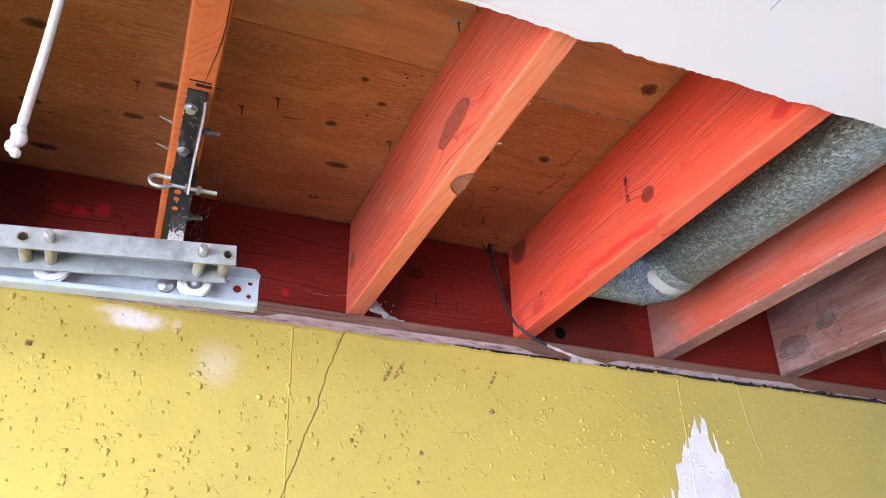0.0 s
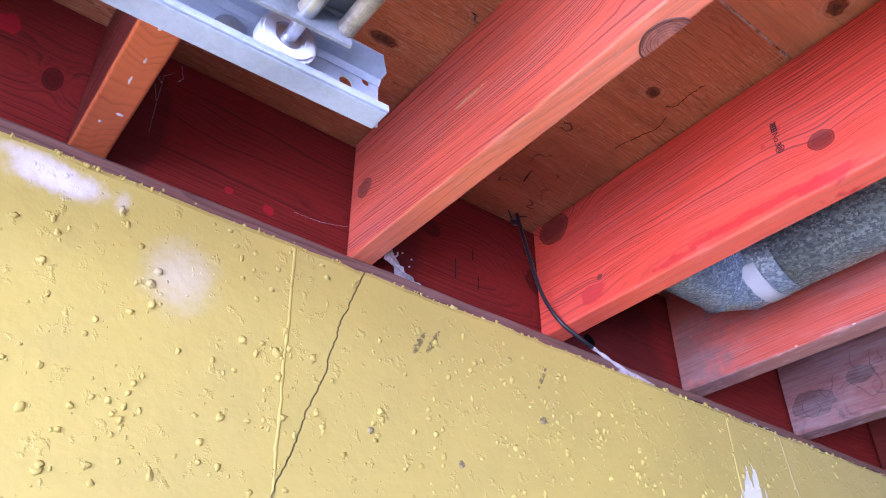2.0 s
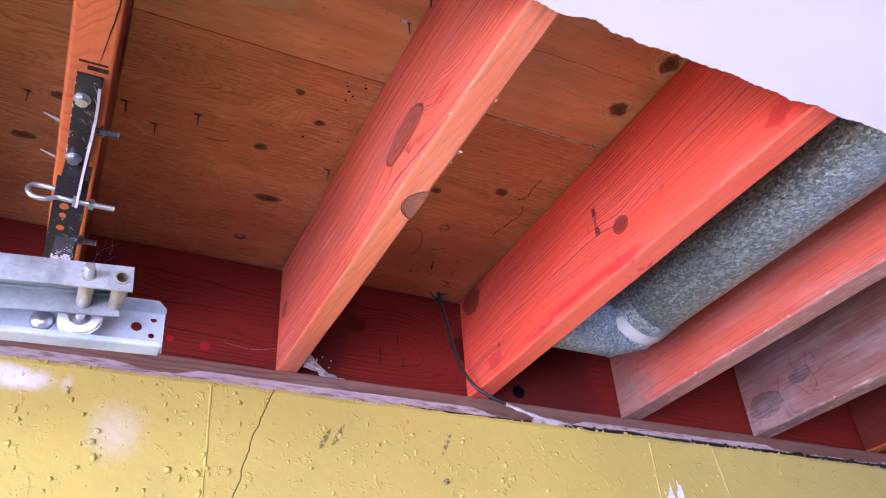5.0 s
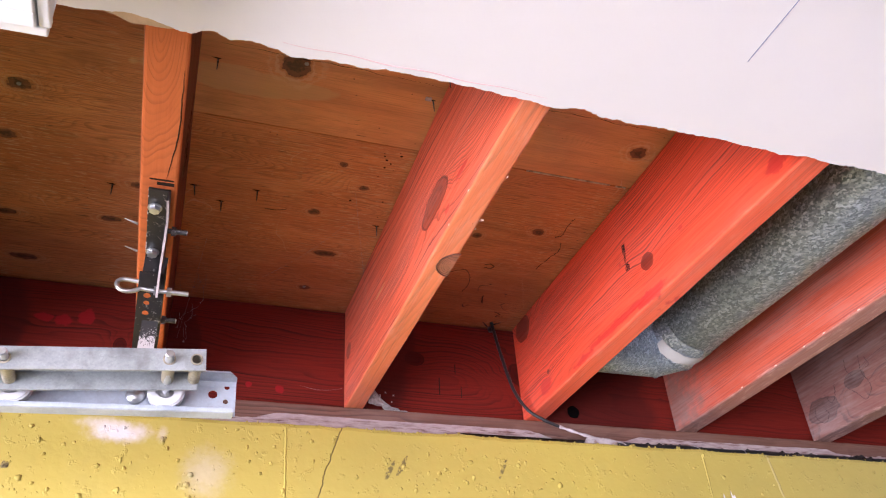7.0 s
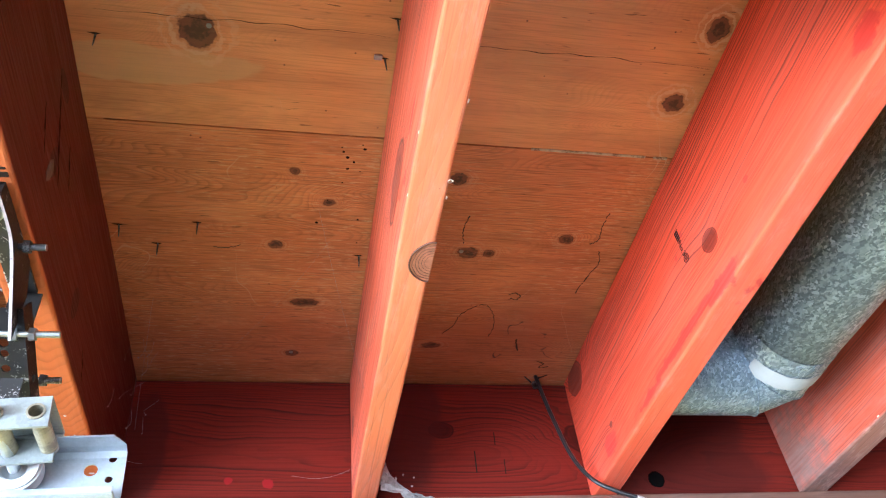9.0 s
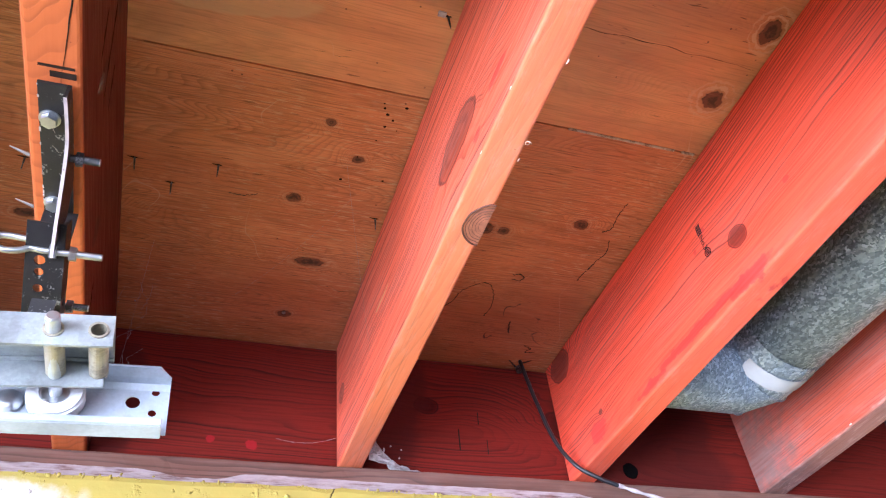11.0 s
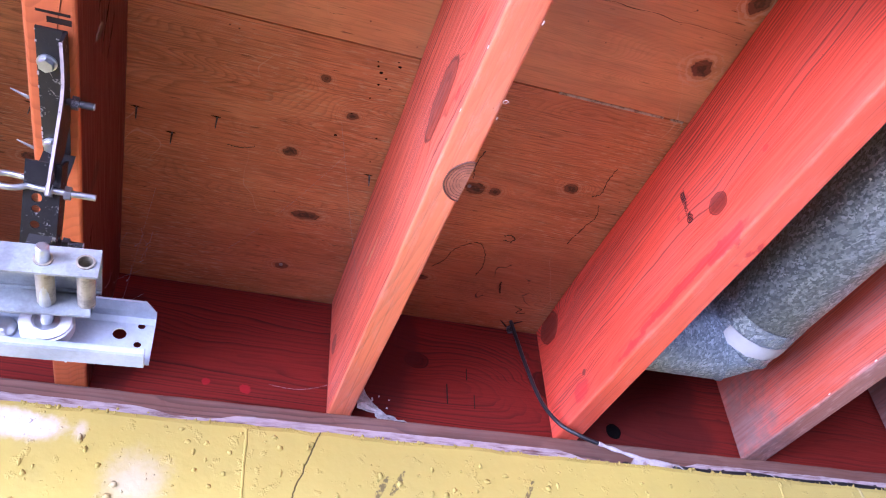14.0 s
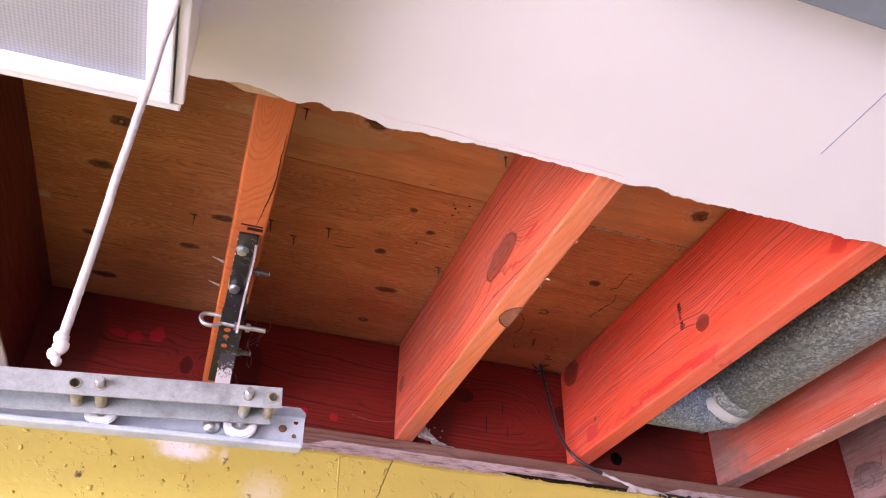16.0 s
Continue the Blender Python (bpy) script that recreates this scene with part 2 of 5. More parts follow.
    here = g.step(g.spot(g.x, g.y, 0.7, 1.4, 0.1, 0.1), 0.7, 1.0, 1.0, 0.0)
    broken = g.step(g.noise(g.co, 21, 2), 0.52, 0.6)
    col = g.mix(g.mul(g.mul(g.step(scr, 0.002, 0.009, 0.8, 0.0), here), broken), col, (0.03, 0.02, 0.02))
    dash = g.step(g.noise(g.vec(g.mul(g.x, 26), g.mul(g.y, 210), 2.0), 1, 2), 0.655, 0.73, 0.0, 0.75)
    col = g.mix(g.mul(dash, g.step(g.noise(g.co, 5, 2), 0.42, 0.58)), col, (0.09, 0.035, 0.016))
    pale = g.step(g.noise(g.vec(g.mul(g.x, 9), g.mul(g.y, 120), 7.0), 1, 3), 0.58, 0.75, 0.0, 0.35)
    col = g.mix(pale, col, (0.56, 0.3, 0.14))
    speck = g.mul(g.step(g.cells(g.co, 38), 0.03, 0.07, 0.8, 0.0), g.step(g.noise(g.co, 8, 1), 0.5, 0.56))
    col = g.mix(speck, col, (0.08, 0.035, 0.02))
    hair = g.m("ABSOLUTE", g.m("SUBTRACT", g.noise(g.vec(g.mul(g.x, 3), g.mul(g.y, 3), 11.0), 1.7, 1, 0.5, 0.8), 0.5))
    col = g.mix(g.mul(g.step(hair, 0.0003, 0.0014, 0.25, 0.0), g.step(g.noise(g.co, 6, 2), 0.53, 0.6)), col, (0.74, 0.55, 0.38))
    h = g.add(g.mul(late, -0.4), g.mul(fibre, 0.5), g.mul(mask, -0.6))
    return g.done(col, 0.58, 0, h, 0.4, 0.0012, 0.35)


def wall_paint():
    g = Graph("yellow_masonry_paint")
    n1, n2 = g.noise(g.co, 2.3, 4), g.noise(g.co, 17, 4)
    col = g.mix(g.step(n1, 0.35, 0.7), (0.52, 0.415, 0.088), (0.46, 0.37, 0.083))
    col = g.mix(g.step(n2, 0.5, 0.8, 0, 0.3), col, (0.4, 0.325, 0.085))
    col = g.mix(g.step(g.x, 0.9, 1.9, 0, 0.45), col, (0.42, 0.37, 0.15))
    grime = g.mul(g.step(g.noise(g.vec(g.mul(g.x, 7), 0, g.mul(g.z, 3)), 1, 5, 0.65), 0.56, 0.8), 0.3)
    col = g.mix(grime, col, (0.36, 0.3, 0.1))
    rag = g.mul(g.m("SUBTRACT", g.noise(g.co, 55, 5, 0.75), 0.5), 1.1)
    for x0, z0, rx, rz, top in ((-0.02, 2.17, 0.062, 0.022, 0.95), (0.132, 2.105, 0.05, 0.055, 0.28), (0.05, 2.172, 0.01, 0.02, 0.35),
                                (-0.05, 2.185, 0.05, 0.014, 0.6)):
        d = g.spot(g.x, g.z, x0, z0, rx, rz, rag)
        col = g.mix(g.step(d, 0.15, 1.15, top, 0.0), col, (0.8, 0.76, 0.76))
    # scuffs
    for x0, z0, rx, rz in ((0.465, 2.125, 0.007, 0.02), (0.49, 2.135, 0.006, 0.018), (0.70, 2.14, 0.005, 0.02)):
        d = g.spot(g.add(g.x, g.mul(g.z, -0.5)), g.z, x0 - 0.5 * z0, z0, rx, rz * 1.3, g.mul(rag, 1.3))
        col = g.mix(g.mul(g.step(d, 0.7, 0.9, 0.85, 0.0), g.step(g.noise(g.co, 130, 3), 0.42, 0.55)), col, (0.11, 0.085, 0.035))
    # flaked patch under the second joint, with upright shards
    jag = g.mul(g.m("SUBTRACT", g.noise(g.vec(g.mul(g.x, 24), 0, g.mul(g.z, 5)), 1, 3, 0.6), 0.5), 0.3)
    side = g.m("ABSOLUTE", g.add(g.x, -1.213, g.mul(g.m("SUBTRACT", g.noise(g.co, 9, 2), 0.5), 0.05)))
    flake = g.step(g.add(g.m("SUBTRACT", 2.107, g.z), jag, g.mul(side, -1.75)), -0.002, 0.004)
    low = g.mix(g.step(n2, 0.4, 0.7), (0.74, 0.72, 0.77), (0.62, 0.6, 0.66))
    col = g.mix(flake, col, low)
    # shrinkage crack and a finer one
    wander = g.add(g.mul(g.m("SUBTRACT", g.noise(g.vec(0, 0, g.z), 14, 4), 0.5), 0.03), g.mul(g.m("SUBTRACT", g.noise(g.vec(0, 3, g.z), 90, 2), 0.5), 0.007))
    line = g.m("ABSOLUTE", g.add(g.x, -0.268, g.mul(g.m("SUBTRACT", g.z, 1.85), -0.285), wander))
    crack = g.step(line, 0.0004, 0.0015, 1.0, 0.0)
    fine = g.m("ABSOLUTE", g.add(g.x, -1.43, g.mul(g.m("SUBTRACT", g.z, 1.85), 0.2), g.mul(wander, 0.8)))
    fine = g.mul(g.step(fine, 0.001, 0.004, 1.0, 0.0), g.step(g.z, 2.0, 2.05))
    col = g.mix(g.mul(crack, 0.9), col, (0.05, 0.04, 0.015))
    col = g.mix(g.mul(fine, 0.5), col, (0.66, 0.58, 0.3))
    h = g.add(g.mul(g.noise(g.co, 8, 3), 2.0), g.mul(g.noise(g.co, 70, 3), 0.6), g.mul(g.step(g.noise(g.co, 48, 4, 0.6), 0.58, 0.72), 0.9),
              g.mul(flake, -1.5), g.mul(crack, -2.5), g.mul(fine, 0.8))
    return g.done(col, g.step(n2, 0.3, 0.7, 0.42, 0.6), 0, h, 0.65, 0.0016, 0.4)


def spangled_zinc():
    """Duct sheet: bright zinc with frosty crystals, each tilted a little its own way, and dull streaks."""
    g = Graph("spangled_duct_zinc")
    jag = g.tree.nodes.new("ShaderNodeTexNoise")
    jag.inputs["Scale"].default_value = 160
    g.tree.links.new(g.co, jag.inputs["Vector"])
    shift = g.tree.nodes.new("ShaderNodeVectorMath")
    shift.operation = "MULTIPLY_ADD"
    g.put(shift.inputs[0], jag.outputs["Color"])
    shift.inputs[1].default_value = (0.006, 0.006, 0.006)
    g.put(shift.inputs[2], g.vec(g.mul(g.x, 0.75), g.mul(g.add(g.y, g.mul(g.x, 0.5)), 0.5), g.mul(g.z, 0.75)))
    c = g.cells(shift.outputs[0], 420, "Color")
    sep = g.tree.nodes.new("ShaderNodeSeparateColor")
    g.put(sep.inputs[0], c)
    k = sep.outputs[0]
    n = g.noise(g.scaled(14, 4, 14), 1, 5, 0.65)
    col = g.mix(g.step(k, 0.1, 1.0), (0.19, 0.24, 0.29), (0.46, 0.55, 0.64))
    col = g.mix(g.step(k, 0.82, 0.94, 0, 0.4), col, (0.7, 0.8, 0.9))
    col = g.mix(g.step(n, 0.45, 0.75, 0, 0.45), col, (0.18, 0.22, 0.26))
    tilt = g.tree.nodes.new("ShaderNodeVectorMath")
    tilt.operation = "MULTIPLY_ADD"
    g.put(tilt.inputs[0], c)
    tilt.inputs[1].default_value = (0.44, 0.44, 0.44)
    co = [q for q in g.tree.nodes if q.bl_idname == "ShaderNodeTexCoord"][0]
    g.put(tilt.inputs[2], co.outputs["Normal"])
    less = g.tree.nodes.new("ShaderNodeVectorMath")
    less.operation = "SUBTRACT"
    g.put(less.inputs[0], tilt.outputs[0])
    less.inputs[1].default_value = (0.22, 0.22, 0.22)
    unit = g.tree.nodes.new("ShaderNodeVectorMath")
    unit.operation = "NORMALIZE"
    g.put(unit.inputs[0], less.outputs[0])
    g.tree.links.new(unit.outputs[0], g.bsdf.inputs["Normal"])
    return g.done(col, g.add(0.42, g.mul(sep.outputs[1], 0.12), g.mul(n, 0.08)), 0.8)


def galvanised(name, base=(0.6, 0.64, 0.67), spangle=70.0, rough=0.36, dirt=0.25, tint=(0.36, 0.37, 0.36), metal=0.45, flake=0.0, stretch=1.0, grain=0.3):
    g = Graph(name)
    c = g.cells(g.vec(g.mul(g.x, stretch), g.y, g.mul(g.z, stretch)), spangle, "Color")
    sep = g.tree.nodes.new("ShaderNodeSeparateColor")
    g.put(sep.inputs[0], c)
    k = sep.outputs[0]
    n = g.noise(g.co, 14, 5, 0.65)
    col = g.mix(g.mul(k, grain), base, tuple(v * 0.45 for v in base))
    col = g.mix(g.step(k, 0.8, 0.92, 0, flake), col, (0.82, 0.88, 0.92))
    col = g.mix(g.step(n, 0.42, 0.75, 0, dirt), col, tint)
    r = g.add(rough, g.mul(g.m("SUBTRACT", sep.outputs[1], 0.5), 0.22), g.mul(n, 0.1))
    return g.done(col, r, metal, g.add(g.mul(k, 0.3), g.mul(n, 0.4)), 0.12, 0.001)


def plain(name, colour, rough=0.5, metal=0.0, vary=0.15, scale=30.0, wear=None, bump=0.15, worn=(0.74, 0.92), spec=0.5):
    g = Graph(name)
    n, f = g.noise(g.co, scale, 4, 0.6), g.noise(g.co, scale * 7, 3)
    col = g.mix(g.step(n, 0.3, 0.75, 0, 1), colour, tuple(c * (1 - vary) for c in colour))
    if wear:
        col = g.mix(g.step(g.add(n, g.mul(f, 0.5)), worn[0], worn[1], 0, 0.9), col, wear)
    return g.done(col, g.step(f, 0.2, 0.8, rough - 0.06, rough + 0.08), metal, g.add(n, g.mul(f, 0.4)), bump, 0.0015, spec)


M_PLY = plywood_material()
M_WALL = wall_paint()
ORANGE = (0.85, 0.24, 0.095)
RED = (0.64, 0.105, 0.055)
DEEP = (0.15, 0.018, 0.013)
# side colour near black: shade of the unlit face is put into it
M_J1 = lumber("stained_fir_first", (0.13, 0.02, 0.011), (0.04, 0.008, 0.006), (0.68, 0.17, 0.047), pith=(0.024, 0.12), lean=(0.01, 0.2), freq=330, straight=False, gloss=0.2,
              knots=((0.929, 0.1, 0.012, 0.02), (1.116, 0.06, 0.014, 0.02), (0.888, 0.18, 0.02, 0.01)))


def oversprayed_steel():
    """Black strap whose lower end caught a speckled coat of white spray."""
    g = Graph("black_steel_with_white_overspray")
    dots = g.noise(g.co, 420, 3, 0.6)
    edge = g.add(g.z, g.mul(g.m("SUBTRACT", g.noise(g.co, 45, 4), 0.5), 0.03), g.mul(g.m("SUBTRACT", dots, 0.5), 0.09))
    col = g.mix(g.step(edge, 2.155, 2.167, 0.9, 0.0), (0.03, 0.028, 0.028), (0.62, 0.58, 0.58))
    return g.done(col, 0.6, 0.1, dots, 0.3, 0.001)


M_DUSTED = oversprayed_steel()
# outer joist: its sides carry shade in their colour as well
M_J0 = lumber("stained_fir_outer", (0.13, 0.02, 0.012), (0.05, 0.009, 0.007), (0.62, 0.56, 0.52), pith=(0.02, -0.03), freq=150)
M_J2 = lumber("stained_fir_second", (0.88, 0.15, 0.072), DEEP, ORANGE, pith=(-0.07, 0.19), lean=(0.01, -0.06), freq=215, chalk=0.1,
              knots=((0.91, 0.08, 0.06, 0.023), (1.489, 0.117, 0.018, 0.016)),
              stains=((0.80, 0.05, 0.03, 0.006), (0.86, 0.03, 0.012, 0.006)))
M_J3 = lumber("stained_fir_third", (0.91, 0.098, 0.042), DEEP, (0.87, 0.135, 0.056), pith=(-0.035, 0.045), lean=(0.005, 0.035), freq=215, knot_tone=0.13, chalk=0.07,
              knots=((0.971, 0.074, 0.018, 0.015), (1.472, 0.207, 0.035, 0.03), (1.38, 0.055, 0.006, 0.005)),
              stains=((1.10, 0.018, 0.14, 0.008), (0.98, 0.012, 0.05, 0.012), (0.645, 0.03, 0.03, 0.016), (1.23, 0.012, 0.05, 0.006), (1.40, 0.03, 0.03, 0.02),
                      (1.05, 0.115, 0.004, 0.004), (1.02, 0.13, 0.004, 0.004), (0.866, 0.072, 0.006, 0.005)))
M_J4 = lumber("chalky_stained_fir", (0.6, 0.098, 0.047), (0.24, 0.045, 0.03), (0.3, 0.17, 0.13), pith=(-0.05, 0.3), lean=(0.01, 0.02), freq=240, chalk=0.22,
              stains=((1.5, 0.06, 0.12, 0.15),), stain=(0.15, 0.085, 0.065), rough=0.65)
M_J5 = lumber("grey_washed_fir", (0.25, 0.1, 0.077), (0.11, 0.05, 0.042), (0.22, 0.115, 0.09), pith=(-0.03, 0.12), lean=(0.0, 0.05), freq=110, chalk=0.35,
              knots=((1.46, 0.06, 0.05, 0.03), (1.34, 0.09, 0.03, 0.02)), rough=0.7)
# darks: first a stain, then painted shade in the duct bay and joist corners
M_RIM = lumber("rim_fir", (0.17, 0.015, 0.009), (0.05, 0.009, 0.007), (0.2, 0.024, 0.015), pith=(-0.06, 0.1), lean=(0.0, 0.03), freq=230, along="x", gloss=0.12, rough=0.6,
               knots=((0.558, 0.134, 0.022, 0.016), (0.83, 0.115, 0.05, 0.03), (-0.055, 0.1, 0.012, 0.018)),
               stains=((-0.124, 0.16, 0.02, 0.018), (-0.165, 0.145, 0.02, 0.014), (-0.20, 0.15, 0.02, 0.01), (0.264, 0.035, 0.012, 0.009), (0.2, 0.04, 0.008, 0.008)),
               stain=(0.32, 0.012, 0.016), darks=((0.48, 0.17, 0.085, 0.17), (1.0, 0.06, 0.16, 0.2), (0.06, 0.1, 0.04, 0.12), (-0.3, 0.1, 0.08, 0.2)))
M_SILL = lumber("sill_fir", (0.2, 0.095, 0.065), (0.09, 0.038, 0.027), (0.22, 0.12, 0.09), pith=(-0.05, 0.05), freq=260, along="x", chalk=0.1, rough=0.7)
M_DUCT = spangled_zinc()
M_RAIL = galvanised("galvanised_rail", (0.5, 0.57, 0.65), 420, 0.38, 0.55, (0.22, 0.25, 0.3), 0.15, 0.0, 1.0, 0.15)
M_CHANNEL = galvanised("dull_channel_steel", (0.42, 0.46, 0.47), 420, 0.42, 0.85, (0.15, 0.155, 0.15), 0.35, 0.0, 1.0, 0.25)
M_ZINC = plain("zinc_plated_bolt", (0.62, 0.64, 0.66), 0.34, 0.9, 0.25, 80)
M_DARKBOLT = plain("oiled_bolt", (0.09, 0.085, 0.085), 0.45, 0.7, 0.4, 120, (0.3, 0.3, 0.32))
M_BLACK = plain("black_perforated_steel", (0.022, 0.02, 0.02), 0.38, 0.2, 0.4, 60, (0.3, 0.29, 0.28), 0.25, (0.86, 0.96))
M_EDGE = plain("scraped_steel_edge", (0.5, 0.42, 0.4), 0.6, 0.05, 0.25, 120, (0.2, 0.13, 0.11), worn=(0.82, 0.98))
M_TUBE = plain("waxed_spacer_tube", (0.46, 0.41, 0.3), 0.4, 0.35, 0.35, 60, (0.25, 0.22, 0.17))
M_NYLON = plain("white_nylon", (0.72, 0.73, 0.74), 0.35, 0.0, 0.12, 50)
M_DRYWALL = plain("painted_drywall", (0.77, 0.74, 0.74), 0.75, 0.0, 0.035, 3, None, 0.12)
M_GYPSUM = plain("torn_gypsum_core", (0.74, 0.68, 0.62), 0.95, 0.0, 0.35, 90, None, 0.9)
M_PAPER = plain("torn_drywall_paper", (0.62, 0.42, 0.26), 0.9, 0.0, 0.2, 60)
M_ENAMEL = plain("white_enamel", (0.8, 0.81, 0.83), 0.35, 0.0, 0.04, 10, None, 0.05)
M_CORD = plain("white_cotton_cord", (0.56, 0.51, 0.49), 0.85, 0.0, 0.2, 160, None, 0.6)
M_CABLE = plain("black_cable_sheath", (0.018, 0.018, 0.02), 0.35, 0.0, 0.3, 60)
M_TAPE = plain("grey_duct_tape", (0.42, 0.43, 0.43), 0.5, 0.0, 0.12, 40)
M_WHITE = plain("smeared_white_paint", (0.58, 0.52, 0.53), 0.8, 0.0, 0.4, 45, (0.3, 0.2, 0.17), 0.5, (0.78, 0.95))


def streaked_paint():
    """White paint dragged along rough wood: broken lengthwise streaks over brown."""
    g = Graph("white_paint_dragged_over_wood")
    a = g.noise(g.vec(g.mul(g.x, 4), 0, g.mul(g.z, 210)), 1, 4, 0.6)
    b = g.noise(g.vec(g.mul(g.x, 22), 3, g.mul(g.z, 120)), 1, 4, 0.65)
    n = g.noise(g.co, 150, 3)
    bare = g.mix(g.step(n, 0.3, 0.7), (0.2, 0.085, 0.06), (0.1, 0.045, 0.035))
    white = g.mix(g.step(b, 0.35, 0.7), (0.52, 0.44, 0.44), (0.33, 0.25, 0.245))
    col = g.mix(g.step(g.add(g.mul(a, 0.6), g.mul(b, 0.5)), 0.56, 0.72), white, bare)
    return g.done(col, 0.75, 0, g.add(a, g.mul(n, 0.5)), 0.5, 0.0015, 0.25)


M_SMEAR = streaked_paint()
M_TAR = plain("black_sill_felt", (0.02, 0.018, 0.018), 0.7, 0.0, 0.4, 60, None, 0.6)
M_WEB = plain("dusty_cobweb", (0.46, 0.42, 0.41), 0.95, 0.0, 0.4, 160, None, 0.8)
# unseen floor and room walls, darkened so less light bounces up into the bays
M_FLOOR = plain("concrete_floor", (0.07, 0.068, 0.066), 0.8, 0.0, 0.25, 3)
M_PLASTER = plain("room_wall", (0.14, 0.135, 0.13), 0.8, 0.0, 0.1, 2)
M_GROUND = plain("pale_driveway", (0.3, 0.29, 0.27), 0.9, 0.0, 0.3, 2)
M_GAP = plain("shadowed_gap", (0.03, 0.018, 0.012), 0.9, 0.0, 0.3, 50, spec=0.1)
M_GLUE = plain("dried_adhesive_strip", (0.55, 0.47, 0.34), 0.7, 0.0, 0.4, 70, (0.2, 0.12, 0.07))
M_STAMP = plain("black_stamp_ink", (0.035, 0.015, 0.015), 0.8, 0.0, 0.3, 100)
M_PENCIL = plain("blue_pencil", (0.2, 0.24, 0.4), 0.8)
M_PINK = plain("red_chalk_line", (0.78, 0.52, 0.55), 0.8)
M_RAILGREY = plain("grey_painted_bar", (0.28, 0.32, 0.36), 0.4, 0.4, 0.15, 20)


def diffuser_material():
    g = Graph("prismatic_diffuser")
    a = g.m("SINE", g.mul(g.add(g.x, g.y), 900))
    b = g.m("SINE", g.mul(g.m("SUBTRACT", g.x, g.y), 900))
    h = g.mul(a, b)
    col = g.mix(g.step(h, -0.6, 0.8), (0.28, 0.29, 0.31), (0.35, 0.36, 0.38))
    return g.done(col, 0.3, 0, h, 0.15, 0.0005)


M_DIFF = diffuser_material()

# ---- mesh helpers ----


def mesh_ob(name, bm, material, smooth=False):
    me = bpy.data.meshes.new(name)
    bm.normal_update()
    bm.to_mesh(me)
    bm.free()
    for m in (material if isinstance(material, (list, tuple)) else [material]):
        me.materials.append(m)
    if smooth:
        for p in me.polygons:
            p.use_smooth = True
    return new(name, me)


def thing(name, bm, material, label, category, kind="", group="", at=None, smooth=False):
    ob = mesh_ob(name, bm, material, smooth)
    if at:
        ob.location = at
    return tagged(ob, label, category, group, kind)


def base(name, at, label, category, group="", kind=""):
    e = new(name)
    e.location = at
    e.empty_display_size = 0.05
    return tagged(e, label, category, group, kind)


def part(name, bm, material, parent, label="", smooth=False):
    """One mesh, given in world coordinates, under a thing or a part."""
    ob = mesh_ob(name, bm, material, smooth)
    ob.parent = parent
    top, off = parent, Vector((0, 0, 0))
    while top is not None:
        off += top.location
        top = top.parent
    ob.location = -off
    return tagged(ob, label)


def box(x0, x1, y0, y1, z0, z1, bevel=0.0, seg=1, bm=None):
    b = bmesh.new()
    bmesh.ops.create_cube(b, size=1)
    for v in b.verts:
        v.co = Vector((x0 + (v.co.x + 0.5) * (x1 - x0), y0 + (v.co.y + 0.5) * (y1 - y0), z0 + (v.co.z + 0.5) * (z1 - z0)))
    if bevel:
        bmesh.ops.bevel(b, geom=b.edges[:], offset=bevel, segments=seg, affect="EDGES", profile=0.5)
    return join(bm, b)


def join(bm, b):
    if bm is None:
        return b
    me = bpy.data.meshes.new("scratch")
    b.to_mesh(me)
    b.free()
    bm.from_mesh(me)
    bpy.data.meshes.remove(me)
    return bm


def rod(a, b, r, seg=14, bm=None, r2=None):
    a, b = Vector(a), Vector(b)
    d = b - a
    m = Matrix.Translation((a + b) / 2) @ d.to_track_quat("Z", "Y").to_matrix().to_4x4()
    s = bmesh.new()
    bmesh.ops.create_cone(s, cap_ends=True, segments=seg, radius1=r, radius2=r if r2 is None else r2, depth=d.length, matrix=m)
    return join(bm, s)


def pipe(a, b, r_out, r_in, seg=20, bm=None):
    """A hollow tube with thick walls."""
    a, b = Vector(a), Vector(b)
    q = (b - a).to_track_quat("Z", "Y").to_matrix()
    s = bmesh.new()
    loops = []
    for p, r in ((a, r_in), (a, r_out), (b, r_out), (b, r_in)):
        loops.append([s.verts.new(p + q @ Vector((r * math.cos(k * math.tau / seg), r * math.sin(k * math.tau / seg), 0))) for k in range(seg)])
    for i in range(4):
        u, v = loops[i], loops[(i + 1) % 4]
        for k in range(seg):
            s.faces.new((u[k], u[(k + 1) % seg], v[(k + 1) % seg], v[k]))
    bmesh.ops.recalc_face_normals(s, faces=s.faces[:])
    return join(bm, s)


def sweep(points, r, seg=10, bm=None, cap=True):
    """A round bar along a line of points; r may be a function of 0..1."""
    pts = [Vector(p) for p in points]
    s = bmesh.new()
    rings, up = [], None
    for i, p in enumerate(pts):
        d = (pts[min(i + 1, len(pts) - 1)] - pts[max(i - 1, 0)]).normalized()
        if up is None:
            up = d.orthogonal().normalized()
        up = (up - d * up.dot(d)).normalized()
        side = d.cross(up)
        rr = r(i / (len(pts) - 1)) if callable(r) else r
        rings.append([s.verts.new(p + rr * (up * math.cos(k * math.tau / seg) + side * math.sin(k * math.tau / seg))) for k in range(seg)])
    for u, v in zip(rings, rings[1:]):
        for k in range(seg):
            s.faces.new((u[k], u[(k + 1) % seg], v[(k + 1) % seg], v[k]))
    if cap:
        s.faces.new(rings[0][::-1])
        s.faces.new(rings[-1])
    bmesh.ops.recalc_face_normals(s, faces=s.faces[:])
    return join(bm, s)


